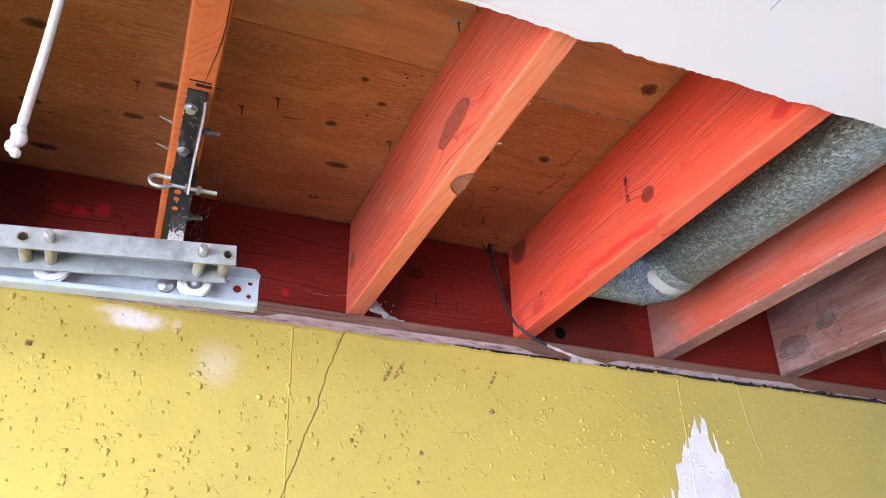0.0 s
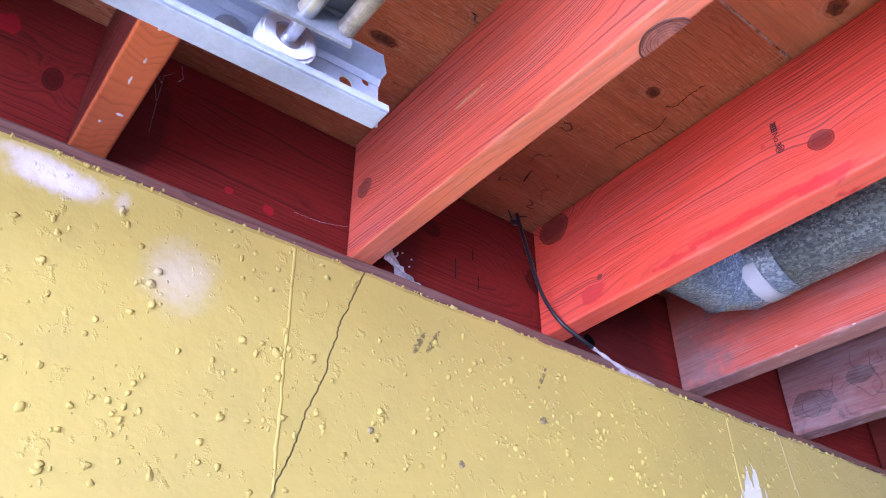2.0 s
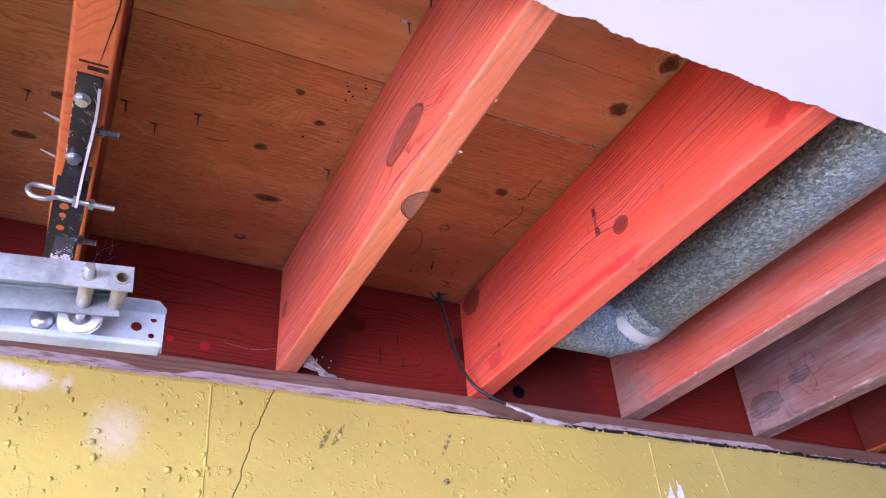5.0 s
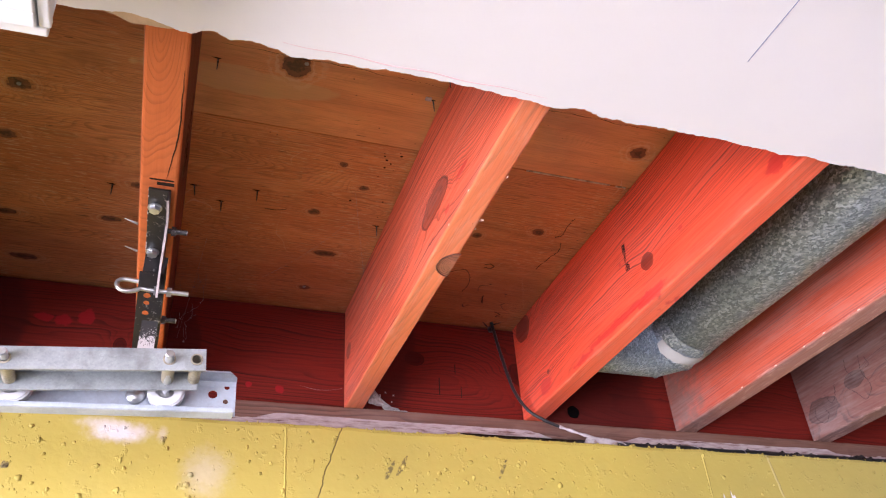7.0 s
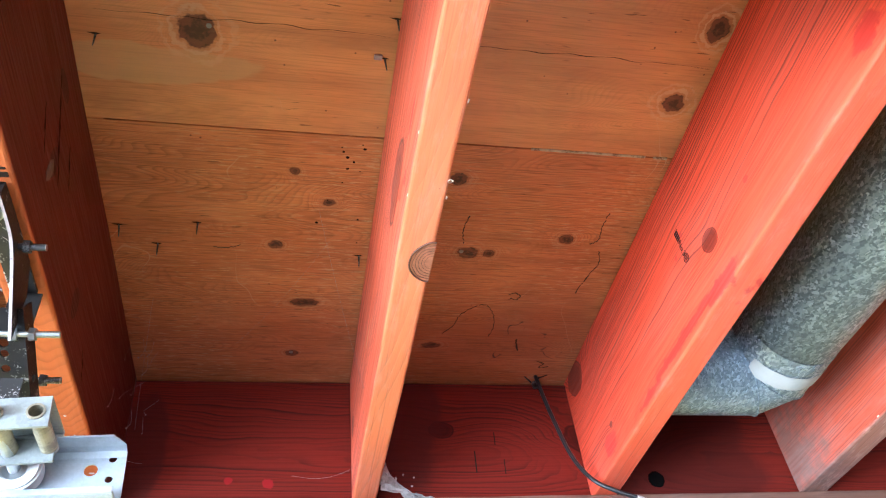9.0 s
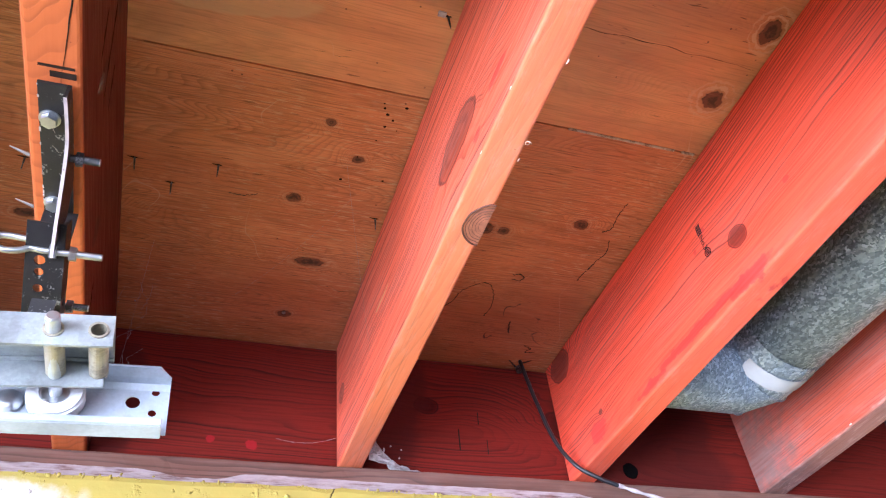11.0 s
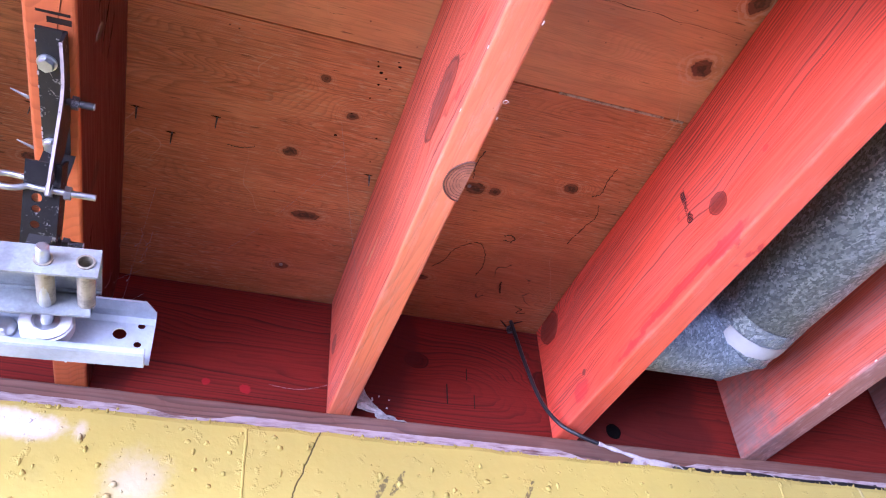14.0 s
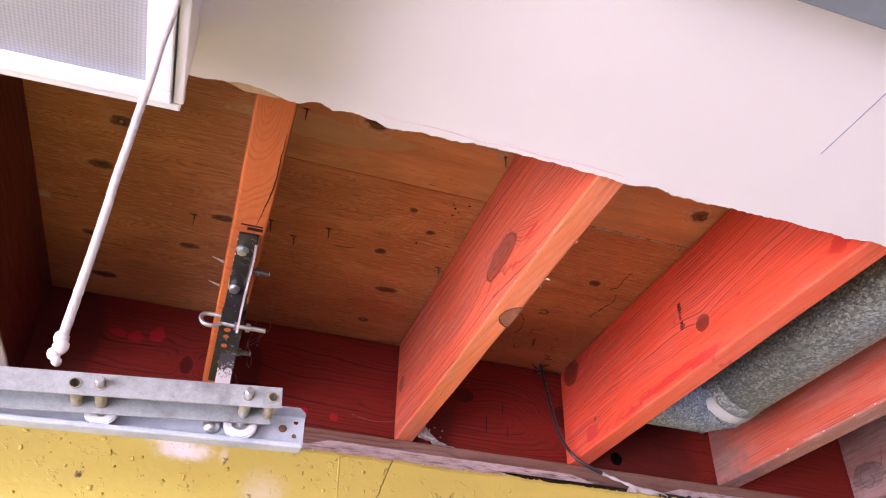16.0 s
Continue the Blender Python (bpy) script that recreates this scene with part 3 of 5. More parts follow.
def curve_points(ctrl, n=24):
    """A smooth line through a few points."""
    c = [Vector(p) for p in ctrl]
    c = [c[0] * 2 - c[1]] + c + [c[-1] * 2 - c[-2]]
    out = []
    for i in range(1, len(c) - 2):
        for k in range(n):
            t = k / n
            a, b, d, e = c[i - 1], c[i], c[i + 1], c[i + 2]
            out.append(0.5 * ((2 * b) + (d - a) * t + (2 * a - 5 * b + 4 * d - e) * t * t + (3 * b - a - 3 * d + e) * t ** 3))
    out.append(c[-2])
    return out


def plate(outline, holes, thick, m, seg=16, bm=None):
    """A flat plate in its own x-y plane with round holes, thickness along z, placed by the matrix m."""
    s = bmesh.new()
    edges = []
    for loop in [outline] + [[(cx + r * math.cos(k * math.tau / seg), cy + r * math.sin(k * math.tau / seg)) for k in range(seg)] for cx, cy, r in holes]:
        vs = [s.verts.new((x, y, 0)) for x, y in loop]
        for i in range(len(vs)):
            edges.append(s.edges.new((vs[i], vs[(i + 1) % len(vs)])))
    bmesh.ops.triangle_fill(s, use_beauty=True, edges=edges)
    ret = bmesh.ops.extrude_face_region(s, geom=s.faces[:])
    for v in ret["geom"]:
        if isinstance(v, bmesh.types.BMVert):
            v.co.z += thick
    bmesh.ops.recalc_face_normals(s, faces=s.faces[:])
    bmesh.ops.transform(s, matrix=m, verts=s.verts[:])
    return join(bm, s)


def rect(w, h):
    return [(0, 0), (w, 0), (w, h), (0, h)]


def hexhead(at, normal, r, h, bm=None):
    a = Vector(at)
    n = Vector(normal).normalized()
    return rod(a, a + n * h, r, 6, bm, r * 0.92)


# ---- the large structure ----
WALL_Y, RIM_Y, PLY_Z, JOIST_Z, CEIL_Z, WALL_TOP = 1.43, 1.53, 2.52, 2.284, 2.272, 2.206
WX0, WX1, SY = -2.9, 3.2, -3.6


def wobbly_top(x):
    return WALL_TOP + 0.0035 * noise.noise(Vector((x * 9, 3, 1))) + 0.0025 * noise.noise(Vector((x * 40, 8, 1)))


def concrete_wall():
    """The yellow wall with a slightly broken top arris."""
    b = bmesh.new()
    n = 260
    rows = []
    for i in range(n + 1):
        x = WX0 + (WX1 - WX0) * i / n
        t = wobbly_top(x)
        rows.append([b.verts.new(p) for p in ((x, WALL_Y, 0), (x, WALL_Y, t - 0.008), (x, WALL_Y + 0.002 + 0.002 * noise.noise(Vector((x * 25, 0, 0))), t - 0.001),
                                              (x, WALL_Y + 0.01, t), (x, WALL_Y + 0.24, WALL_TOP), (x, WALL_Y + 0.24, 0))])
    for u, v in zip(rows, rows[1:]):
        for k in range(6):
            b.faces.new((u[k], v[k], v[(k + 1) % 6], u[(k + 1) % 6]))
    b.faces.new(rows[0])
    b.faces.new(rows[-1][::-1])
    bmesh.ops.recalc_face_normals(b, faces=b.faces[:])
    return thing("wall_north", b, M_WALL, "rough yellow painted masonry wall with lumps, cracks and a flaked patch", "wall", "structure")


wall_north = concrete_wall()
thing("floor", box(WX0 - 0.2, WX1 + 0.2, SY - 0.2, WALL_Y, -0.15, 0), M_FLOOR, "unseen bare concrete garage floor, dark to limit bounce", "floor", "structure")
thing("ground", box(-60, 60, -60, 60, -0.4, -0.16), M_GROUND, "pale open ground outside the garage", "ground", "structure")


def wall_with_opening(name, x0, x1, y0, y1, a0, a1, top, axis):
    """Wall up to the subfloor with one opening a0..a1 along it, open from the floor to top."""
    b = None
    if axis == "x":
        for s in ((x0, a0, 0, PLY_Z), (a1, x1, 0, PLY_Z), (a0, a1, top, PLY_Z)):
            b = box(s[0], s[1], y0, y1, s[2], s[3], bm=b)
    else:
        for s in ((y0, a0, 0, PLY_Z), (a1, y1, 0, PLY_Z), (a0, a1, top, PLY_Z)):
            b = box(x0, x1, s[0], s[1], s[2], s[3], bm=b)
    return thing(name, b, M_PLASTER, "unseen garage wall with an assumed door opening, dark to limit bounce", "wall", "structure")


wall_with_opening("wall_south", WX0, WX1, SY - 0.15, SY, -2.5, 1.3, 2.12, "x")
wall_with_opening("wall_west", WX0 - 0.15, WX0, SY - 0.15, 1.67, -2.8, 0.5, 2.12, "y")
thing("wall_east", box(WX1, WX1 + 0.15, SY - 0.15, 1.67, 0, PLY_Z), M_PLASTER, "unseen plain garage wall, dark to limit bounce", "wall", "structure")
thing("roof_deck", box(WX0 - 0.15, WX1 + 0.15, SY - 0.15, 0.4, PLY_Z + 0.002, PLY_Z + 0.02), M_PLASTER, "unseen plain deck added to close the garage above", "ceiling", "structure")


def drywall():
    """Ceiling board with a hand-broken front edge: face paper, core and a few torn bays."""
    b = bmesh.new()
    n = 2400
    low, high = [], []
    for i in range(n + 1):
        x = WX0 + (WX1 - WX0) * i / n
        e = 0.592 + 0.006 * noise.noise(Vector((x * 5, 1, 0))) + 0.0035 * noise.noise(Vector((x * 22, 5, 0))) + 0.0026 * noise.noise(Vector((x * 80, 9, 0))) + 0.0014 * noise.noise(Vector((x * 210, 2, 0)))
        for cx, w, d in ((0.14, 0.03, 0.004), (0.47, 0.035, -0.006), (0.05, 0.02, -0.008), (0.09, 0.03, -0.007), (-0.03, 0.05, -0.006)):
            e += d * max(0, 1 - abs(x - cx) / w)
        low.append((x, e))
        high.append((x, e - 0.003 + 0.006 * noise.noise(Vector((x * 30, 15, 0)))))
    v = [[b.verts.new(p) for p in ((x, SY, CEIL_Z), (x, y, CEIL_Z), (x, yh, CEIL_Z + 0.0115), (x, SY, CEIL_Z + 0.0115))] for (x, y), (_, yh) in zip(low, high)]
    for u, w in zip(v, v[1:]):
        for k in range(4):
            f = b.faces.new((u[k], w[k], w[(k + 1) % 4], u[(k + 1) % 4]))
            f.material_index = 1 if k == 1 else 0
    b.faces.new(v[0])
    b.faces.new(v[-1][::-1])
    bmesh.ops.recalc_face_normals(b, faces=b.faces[:])
    return thing("ceiling", b, [M_DRYWALL, M_GYPSUM], "white drywall ceiling with a roughly broken edge", "ceiling", "structure")


drywall()

# subfloor: two plywood sheets with a tight joint between them
SEAM = 0.972


def subfloor():
    top = base("subfloor", (0, 0, PLY_Z), "brown rotary-cut plywood subfloor with dark knots", "subfloor", kind="structure")
    a = box(0.05, WX1, SEAM + 0.0012, 1.6, PLY_Z, PLY_Z + 0.018)
    a = box(WX0, 0.05, SEAM + 0.0002, 1.6, PLY_Z, PLY_Z + 0.018, bm=a)
    b = box(0.05, WX1, SEAM - 1.2, SEAM - 0.0012, PLY_Z - 0.0005, PLY_Z + 0.018)
    b = box(WX0, 0.05, SEAM - 1.2, SEAM - 0.0001, PLY_Z, PLY_Z + 0.018, bm=b)
    for i, s in enumerate((a, b)):
        o = part("plywood_sheet", s, M_PLY, top)
    part("joint_gap", box(WX0, WX1, SEAM - 0.004, SEAM + 0.004, PLY_Z + 0.019, PLY_Z + 0.03), M_GAP, top)
    b = bmesh.new()
    n = 60
    for i in range(n):
        x = 0.60 + 0.2 * i / n
        w = 0.0022 + 0.0009 * noise.noise(Vector((x * 60, 0, 0)))
        if noise.noise(Vector((x * 33, 4, 0))) > 0.28:
            continue
        box(x, x + 0.0033, SEAM - 0.0022, SEAM + 0.0004 + 0.5 * w, PLY_Z - 0.0016, PLY_Z + 0.006, bm=b)
    part("adhesive_bead", b, M_GLUE, top, "dried tan glue squeezed out of the plywood joint")
    for y0, x0, x1 in ((0.82, 0.06, 0.39), (0.822, 0.45, 0.80), (1.205, -0.34, -0.27), (1.335, -0.30, -0.2)):
        c = [(x0 + (x1 - x0) * k / 40, y0 + 0.003 * noise.noise(Vector((k * 0.3, y0 * 9, 0))), PLY_Z - 0.0006) for k in range(41)]
        part("veneer_split", sweep(c, lambda t: 0.0001 + 0.0004 * math.sin(math.pi * t) * (0.6 + 0.4 * math.sin(t * 40)), 6), M_GAP, top)
    return top


subfloor()


def joist(i, x, w, mat, label, zb=JOIST_Z, y0=-0.6):
    b = box(0, w, y0, RIM_Y - 0.0015 - 0.001 * i, 0, PLY_Z - 0.0045 - zb)
    low = [e for e in b.edges if max(v.co.z for v in e.verts) < 0.001 and abs(e.verts[0].co.y - e.verts[1].co.y) > 1]
    bmesh.ops.bevel(b, geom=low, offset=0.0042, segments=3, affect="EDGES", profile=0.5)
    es = [e for e in b.edges if abs(e.verts[0].co.y - e.verts[1].co.y) > 1]
    bmesh.ops.subdivide_edges(b, edges=es, cuts=40)
    for v in b.verts:
        p = v.co
        k = 0.0016 * noise.noise(Vector((p.y * 3, i * 7, p.z * 4)))
        p.x += k + 0.0006 * noise.noise(Vector((p.y * 30, i, p.z * 30)))
        if p.z < 0.05:
            p.z += 0.0009 * noise.noise(Vector((p.y * 14, i * 3, p.x * 40)))
    return thing("floor_joist", b, mat, label, "joist", "", "floor joists", (x, 0, zb))


joist(0, -0.392, 0.040, M_J0, "red-stained fir floor joist with shade-darkened sides and a whitened underside", y0=-0.4)
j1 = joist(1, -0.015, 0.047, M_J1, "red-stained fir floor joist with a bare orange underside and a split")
j2 = joist(2, 0.398, 0.040, M_J2, "red-stained fir floor joist with a large oval knot")
j3 = joist(3, 0.806, 0.045, M_J3, "bright red-stained fir floor joist with a grade stamp")
j4 = joist(4, 1.204, 0.052, M_J4, "faded red fir floor joist with a chalky worn edge")
j5 = joist(5, 1.612, 0.052, M_J5, "grey-pink weathered fir floor joist")
joist(6, 2.02, 0.040, M_J1, "red-stained fir floor joist with shade-darkened sides")

# rim board, sill plate and the added filler on the wall
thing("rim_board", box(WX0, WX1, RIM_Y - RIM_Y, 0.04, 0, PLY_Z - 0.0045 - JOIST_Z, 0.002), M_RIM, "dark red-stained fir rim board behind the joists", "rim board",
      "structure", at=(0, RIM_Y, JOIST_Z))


def sill():
    b = box(WX0, WX1, 0, 0.12, 0, 0.038, 0.003, 2)
    es = [e for e in b.edges if abs(e.verts[0].co.x - e.verts[1].co.x) > 1]
    bmesh.ops.subdivide_edges(b, edges=es, cuts=300)
    for v in b.verts:
        p = v.co
        if p.y < 0.01:
            p.y += 0.002 * noise.noise(Vector((p.x * 12, p.z * 60, 0))) + 0.001 * noise.noise(Vector((p.x * 60, p.z * 90, 4)))
    return thing("sill_plate", b, M_SILL, "pale weathered wooden sill plate along the wall top", "sill plate", "structure", at=(0, 1.511, 2.2445))


sill()
# unseen box added to keep sky light out of the rim gap
thing("rim_backing", box(WX0, WX1, RIM_Y + 0.042, RIM_Y + 0.1, WALL_TOP + 0.04, PLY_Z + 0.02), M_GAP, "unseen dark box added behind the rim board to stop light leaks", "sheathing", "structure")
# added filler, coloured as dark as the shadow in the gap under the sill
thing("mortar_bed", box(WX0, WX1, 1.516, 1.66, WALL_TOP + 0.001, 2.2445), M_GAP, "shadow-dark filler added under the wooden sill plate", "packing", "structure")

# ---- track, trolley and their bracket ----
RY = 1.046


def perforated_track():
    """Cold-rolled C track: web with holes, two flanges and a turned lip."""
    x0, x1 = -1.3, 0.136
    t = 0.0018
    top = base("slide_track", (0.136, RY, 2.056), "pale galvanised steel C track with punched end holes", "track")
    m = Matrix.Translation((x0, RY + t, 2.056)) @ Matrix.Rotation(radians(90), 4, "X")
    holes = [(0.106 - x0, 0.0305, 0.0062), (0.124 - x0, 0.0412, 0.0036), (0.123 - x0, 0.0205, 0.0036)]
    part("web", plate(rect(x1 - x0, 0.049), holes, t, m), M_RAIL, top)
    b = box(x0, x1 - 0.004, 1.0265, RY + t, 2.0525, 2.0555, 0.0008)
    part("lower_flange", b, M_RAIL, top)
    b = box(x0, x1 - 0.004, 1.0235, 1.0262, 2.0525, 2.0590, 0.0011, 2)
    part("lower_lip", b, M_RAIL, top)
    b = bmesh.new()
    prof = [(RY - 0.001, 2.098), (RY - 0.004, 2.1035), (1.034, 2.1045), (1.024, 2.1085), (1.024, 2.1105), (1.035, 2.1068), (RY - 0.003, 2.106), (RY + 0.0015, 2.1)]
    rows = [[b.verts.new((x - (0.010 if (x > 0 and y < 1.03) else 0), y, z)) for y, z in prof] for x in (x0, x1)]
    for k in range(len(prof)):
        b.faces.new((rows[0][k], rows[0][(k + 1) % 8], rows[1][(k + 1) % 8], rows[1][k]))
    b.faces.new(rows[0])
    b.faces.new(rows[1][::-1])
    bmesh.ops.recalc_face_normals(b, faces=b.faces[:])
    part("upper_flange", b, M_RAIL, top)
    for x in (0.009, -0.32):
        h = rod((x, RY - 0.001, 2.08), (x, RY - 0.006, 2.08), 0.0125, 20, None, 0.0105)
        bmesh.ops.bevel(h, geom=[e for e in h.edges if e.calc_face_angle(0) > 1 and e.verts[0].co.y < RY - 0.004 and e.verts[1].co.y < RY - 0.004], offset=0.002, segments=2, affect="EDGES")
        part("carriage_bolt_head", h, M_ZINC, top, "domed zinc bolt head", smooth=True)
    top.rotation_euler.y = -radians(2.2)
    top.location.x += 0.006
    return top


perforated_track()


def trolley():
    """Inverted channel on nylon rollers, with spacer tubes across it."""
    x0, x1, yf, yr, z0, z1, t = -0.52, 0.091, 0.944, 1.004, 2.071, 2.100, 0.0028
    top = base("roller_trolley", (x1, 0.974, z0), "dull galvanised channel trolley on white nylon rollers", "trolley")
    pairs = ((0.048, 0.080), (-0.131, -0.160), (-0.43, -0.46))
    holes = [(x - x0, 0.0145, 0.0078) for p in pairs for x in p]
    for y in (yf, yr - t):
        m = Matrix.Translation((x0, y + t, z0)) @ Matrix.Rotation(radians(90), 4, "X")
        b = plate(rect(x1 - x0 if y == yf else x1 - x0 - 0.006, z1 - z0), holes, t, m)
        part("flange", b, M_CHANNEL, top)
    web = plate(rect(x1 - x0, yr - yf - 2 * t), [(0.019 - x0, 0.028, 0.008), (-0.29 - x0, 0.028, 0.008)], t, Matrix.Translation((x0, yf + t, z1 - t)))
    part("web", web, M_CHANNEL, top)
    part("fold", sweep([(x0, yr - t - 0.0015, z1 - t - 0.0015), (x1, yr - t - 0.0015, z1 - t - 0.0015)], 0.0018, 8), M_CHANNEL, top)
    for a, e in pairs:
        for x in (a, e):
            part("spacer_tube", pipe((x, yf - 0.0012, z0 + 0.0145), (x, yr + 0.001, z0 + 0.0145), 0.0076, 0.0058, 22), M_TUBE, top, "tan waxed spacer tube", smooth=False)
        ax = rod((a, yf - 0.017, z0 + 0.0145), (a, yr + 0.03, z0 + 0.0095 + 0.0438 * (0.048 - a)), 0.0054, 18)
        bmesh.ops.bevel(ax, geom=[q for q in ax.edges if len(q.link_faces) == 2 and q.calc_face_angle(0) > 1.2], offset=0.0012, segments=1, affect="EDGES")
        part("axle", ax, M_ZINC, top, "zinc axle end")
        wz = 2.0805 + 0.0438 * (0.048 - a)
        w = pipe((a, 1.0245, wz), (a, 1.0405, wz), 0.0228, 0.0105, 36)
        bmesh.ops.bevel(w, geom=[q for q in w.edges if len(q.link_faces) == 2 and q.calc_face_angle(0) > 1.2], offset=0.0022, segments=2, affect="EDGES")
        wheel = part("roller", w, M_NYLON, top, "white nylon roller", smooth=False)
        part("bearing", pipe((a, 1.0262, wz), (a, 1.040, wz), 0.0104, 0.0052, 24), M_ZINC, wheel, "steel bearing ring")
    top.rotation_euler.y = -radians(4.7)
    top.location.x += 0.004
    return top


trolley()


def hanger_bracket():
    """Bolted angle under the first joist with a perforated angle folded down from it."""
    top = base("hanger_bracket", (0.012, 0.95, JOIST_Z), "black perforated steel angle bracket with scraped edges", "bracket")
    m = Matrix.Translation((-0.003, 0.868, 2.2785))
    part("upper_plate", plate(rect(0.026, 0.155), [], 0.003, m), M_BLACK, top)
    # upright leg, its lower edge sweeping down towards the fold
    b = bmesh.new()
    n = 24
    rows = []
    for i in range(n + 1):
        s = i / n
        y = 0.868 + 0.13 * s
        zb = 2.264 - 0.012 * s - 0.055 * max(0, (s - 0.35) / 0.65) ** 1.5
        zt = 2.2815 - 0.03 * max(0, (s - 0.85) / 0.15)
        w = 0.0008 * math.sin(math.pi * s) + 0.0008 * math.sin(6 * s)
        rows.append([b.verts.new(p) for p in ((0.0206 + w, y, zb), (0.0236 + w, y, zb), (0.0240 + w * 0.3, y, zt), (0.0206 + w * 0.3, y, zt))])
    for u, v in zip(rows, rows[1:]):
        for k in range(4):
            f = b.faces.new((u[k], u[(k + 1) % 4], v[(k + 1) % 4], v[k]))
            f.material_index = 1 if k == 0 else 0
    b.faces.new(rows[0][::-1])
    b.faces.new(rows[-1])
    bmesh.ops.recalc_face_normals(b, faces=b.faces[:])
    part("upright_leg", b, [M_BLACK, M_EDGE], top)
    ang = math.atan2(-0.055, 0.115)
    m = Matrix.Translation((-0.004, 0.985, 2.2265)) @ Matrix.Rotation(ang, 4, "X")
    part("perforated_leg", plate(rect(0.031, 0.135), [(0.0125, 0.038, 0.005), (0.0125, 0.05, 0.0042), (0.0125, 0.067, 0.0045), (0.0125, 0.098, 0.0045)], 0.0024, m, 14), M_BLACK, top)
    side = plate([(0, 0), (0.135, 0), (0.13, 0.026), (0.004, 0.026)], [(0.085, 0.013, 0.004)], 0.0024,
                 Matrix.Translation((0.0268, 0.985, 2.2265)) @ Matrix.Rotation(ang, 4, "X") @ Matrix.Rotation(radians(90), 4, "Y") @ Matrix.Rotation(radians(90), 4, "Z"))
    part("side_leg", side, M_BLACK, top)
    part("drop_leg", plate(rect(0.021, 0.136), [], 0.0024, Matrix.Translation((0.006, 1.0506, 2.052)) @ Matrix.Rotation(radians(90), 4, "X")), M_DUSTED, top, "black strap end dusted with white overspray")
    part("back_plate", plate(rect(0.031, 0.0405), [], 0.0026, Matrix.Translation((-0.003, 1.0255, 2.238)) @ Matrix.Rotation(radians(90), 4, "X")), M_BLACK, top)
    rnd = random.Random(3)
    for k in range(9):
        x, y = 0.002 + 0.02 * rnd.random(), 0.875 + 0.115 * rnd.random()
        ln, a = 0.004 + 0.014 * rnd.random(), rnd.gauss(1.4, 0.35)
        pts = [(x + ln * q / 5 * math.cos(a) + 0.0006 * rnd.random(), y + ln * q / 5 * math.sin(a), 2.2785) for q in range(6)]
        part("scratch", sweep(pts, lambda t: 0.0001 + 0.00022 * math.sin(math.pi * t), 5), M_EDGE, top)
    for k in range(26):
        y = 0.87 + 0.15 * k / 25
        if noise.noise(Vector((y * 90, 1, 0))) > 0.12:
            chip = box(-0.0034, -0.0026 + 0.0008 * rnd.random(), y, y + 0.001 + 0.004 * rnd.random(), 2.2781, 2.281)
            part("paint_chip", chip, M_EDGE, top)
    for y in (0.906, 1.012):
        head = part("lag_bolt", hexhead((0.006, y, 2.2765), (0, 0, -1), 0.0076, 0.005), M_ZINC, top, "zinc hex bolt head")
        part("washer", rod((0.006, y, 2.2785), (0.006, y, 2.277), 0.0092, 20), M_ZINC, head)
    for y, z, ln, mat in ((0.939, 2.267, 0.02, M_DARKBOLT), (1.088, 2.213, 0.02, M_DARKBOLT)):
        bolt = part("side_bolt", rod((0.02, y, z), (0.029 + ln, y, z), 0.0036, 12), mat, top, "dark bolt with its nut")
        part("nut", hexhead((0.0295, y, z), (1, 0, 0), 0.0072, 0.006), mat, bolt)
        part("bolt_tip", rod((0.029 + ln, y, z), (0.030 + ln, y, z), 0.0034, 12), M_ZINC, bolt)
    return top


hanger_bracket()


def hook_bolt():
    """Bent eye bolt through the bracket, its open eye beyond it."""
    top = base("hook_bolt", (0.02, 1.011, 2.217), "bright zinc open eye bolt through the bracket", "bolt")
    y, z = 1.01, 2.2145
    pts = [(0.062, y, z), (0.03, y, z), (0.012, y, z), (0.0, y, z + 0.001)]
    eye = [(-0.0080, y - 0.001, z - 0.004), (-0.0180, y - 0.002, z - 0.0065), (-0.0270, y - 0.002, z - 0.004), (-0.0315, y - 0.001, z + 0.004), (-0.0280, y, z + 0.0115),
           (-0.0190, y + 0.001, z + 0.0135), (-0.0060, y + 0.001, z + 0.0125), (0.0020, y + 0.001, z + 0.0125)]
    part("shank", sweep(curve_points(pts + eye, 8), 0.0031, 12), M_ZINC, top, smooth=True)
    b = None
    for i in range(17):
        x = 0.0385 + i * 0.0014
        b = pipe((x, y, z), (x + 0.0007, y, z), 0.0035, 0.0029, 12, b)
    part("thread", b, M_ZINC, top)
    for x in (0.0165, 0.0335):
        part("nut", hexhead((x, y, z), (1, 0, 0), 0.0074, 0.006), M_ZINC, top)
    return top


hook_bolt()


def side_screw(y, z):
    a, e = Vector((-0.0155, y, z)), Vector((-0.033, y - 0.006, z + 0.002))
    b = rod(a, e, 0.0016, 8, None, 0.0006)
    for i in range(9):
        p = a.lerp(e, 0.1 + i * 0.085)
        b = rod(p, p.lerp(e, 0.03), 0.0022 - 0.00012 * i, 8, b)
    return thing("wood_screw", b, M_ZINC, "screw point sticking out of the joist side", "screw", "", "stray screws")


side_screw(0.965, 2.29)
side_screw(1.036, 2.292)

# ---- details on the joists ----


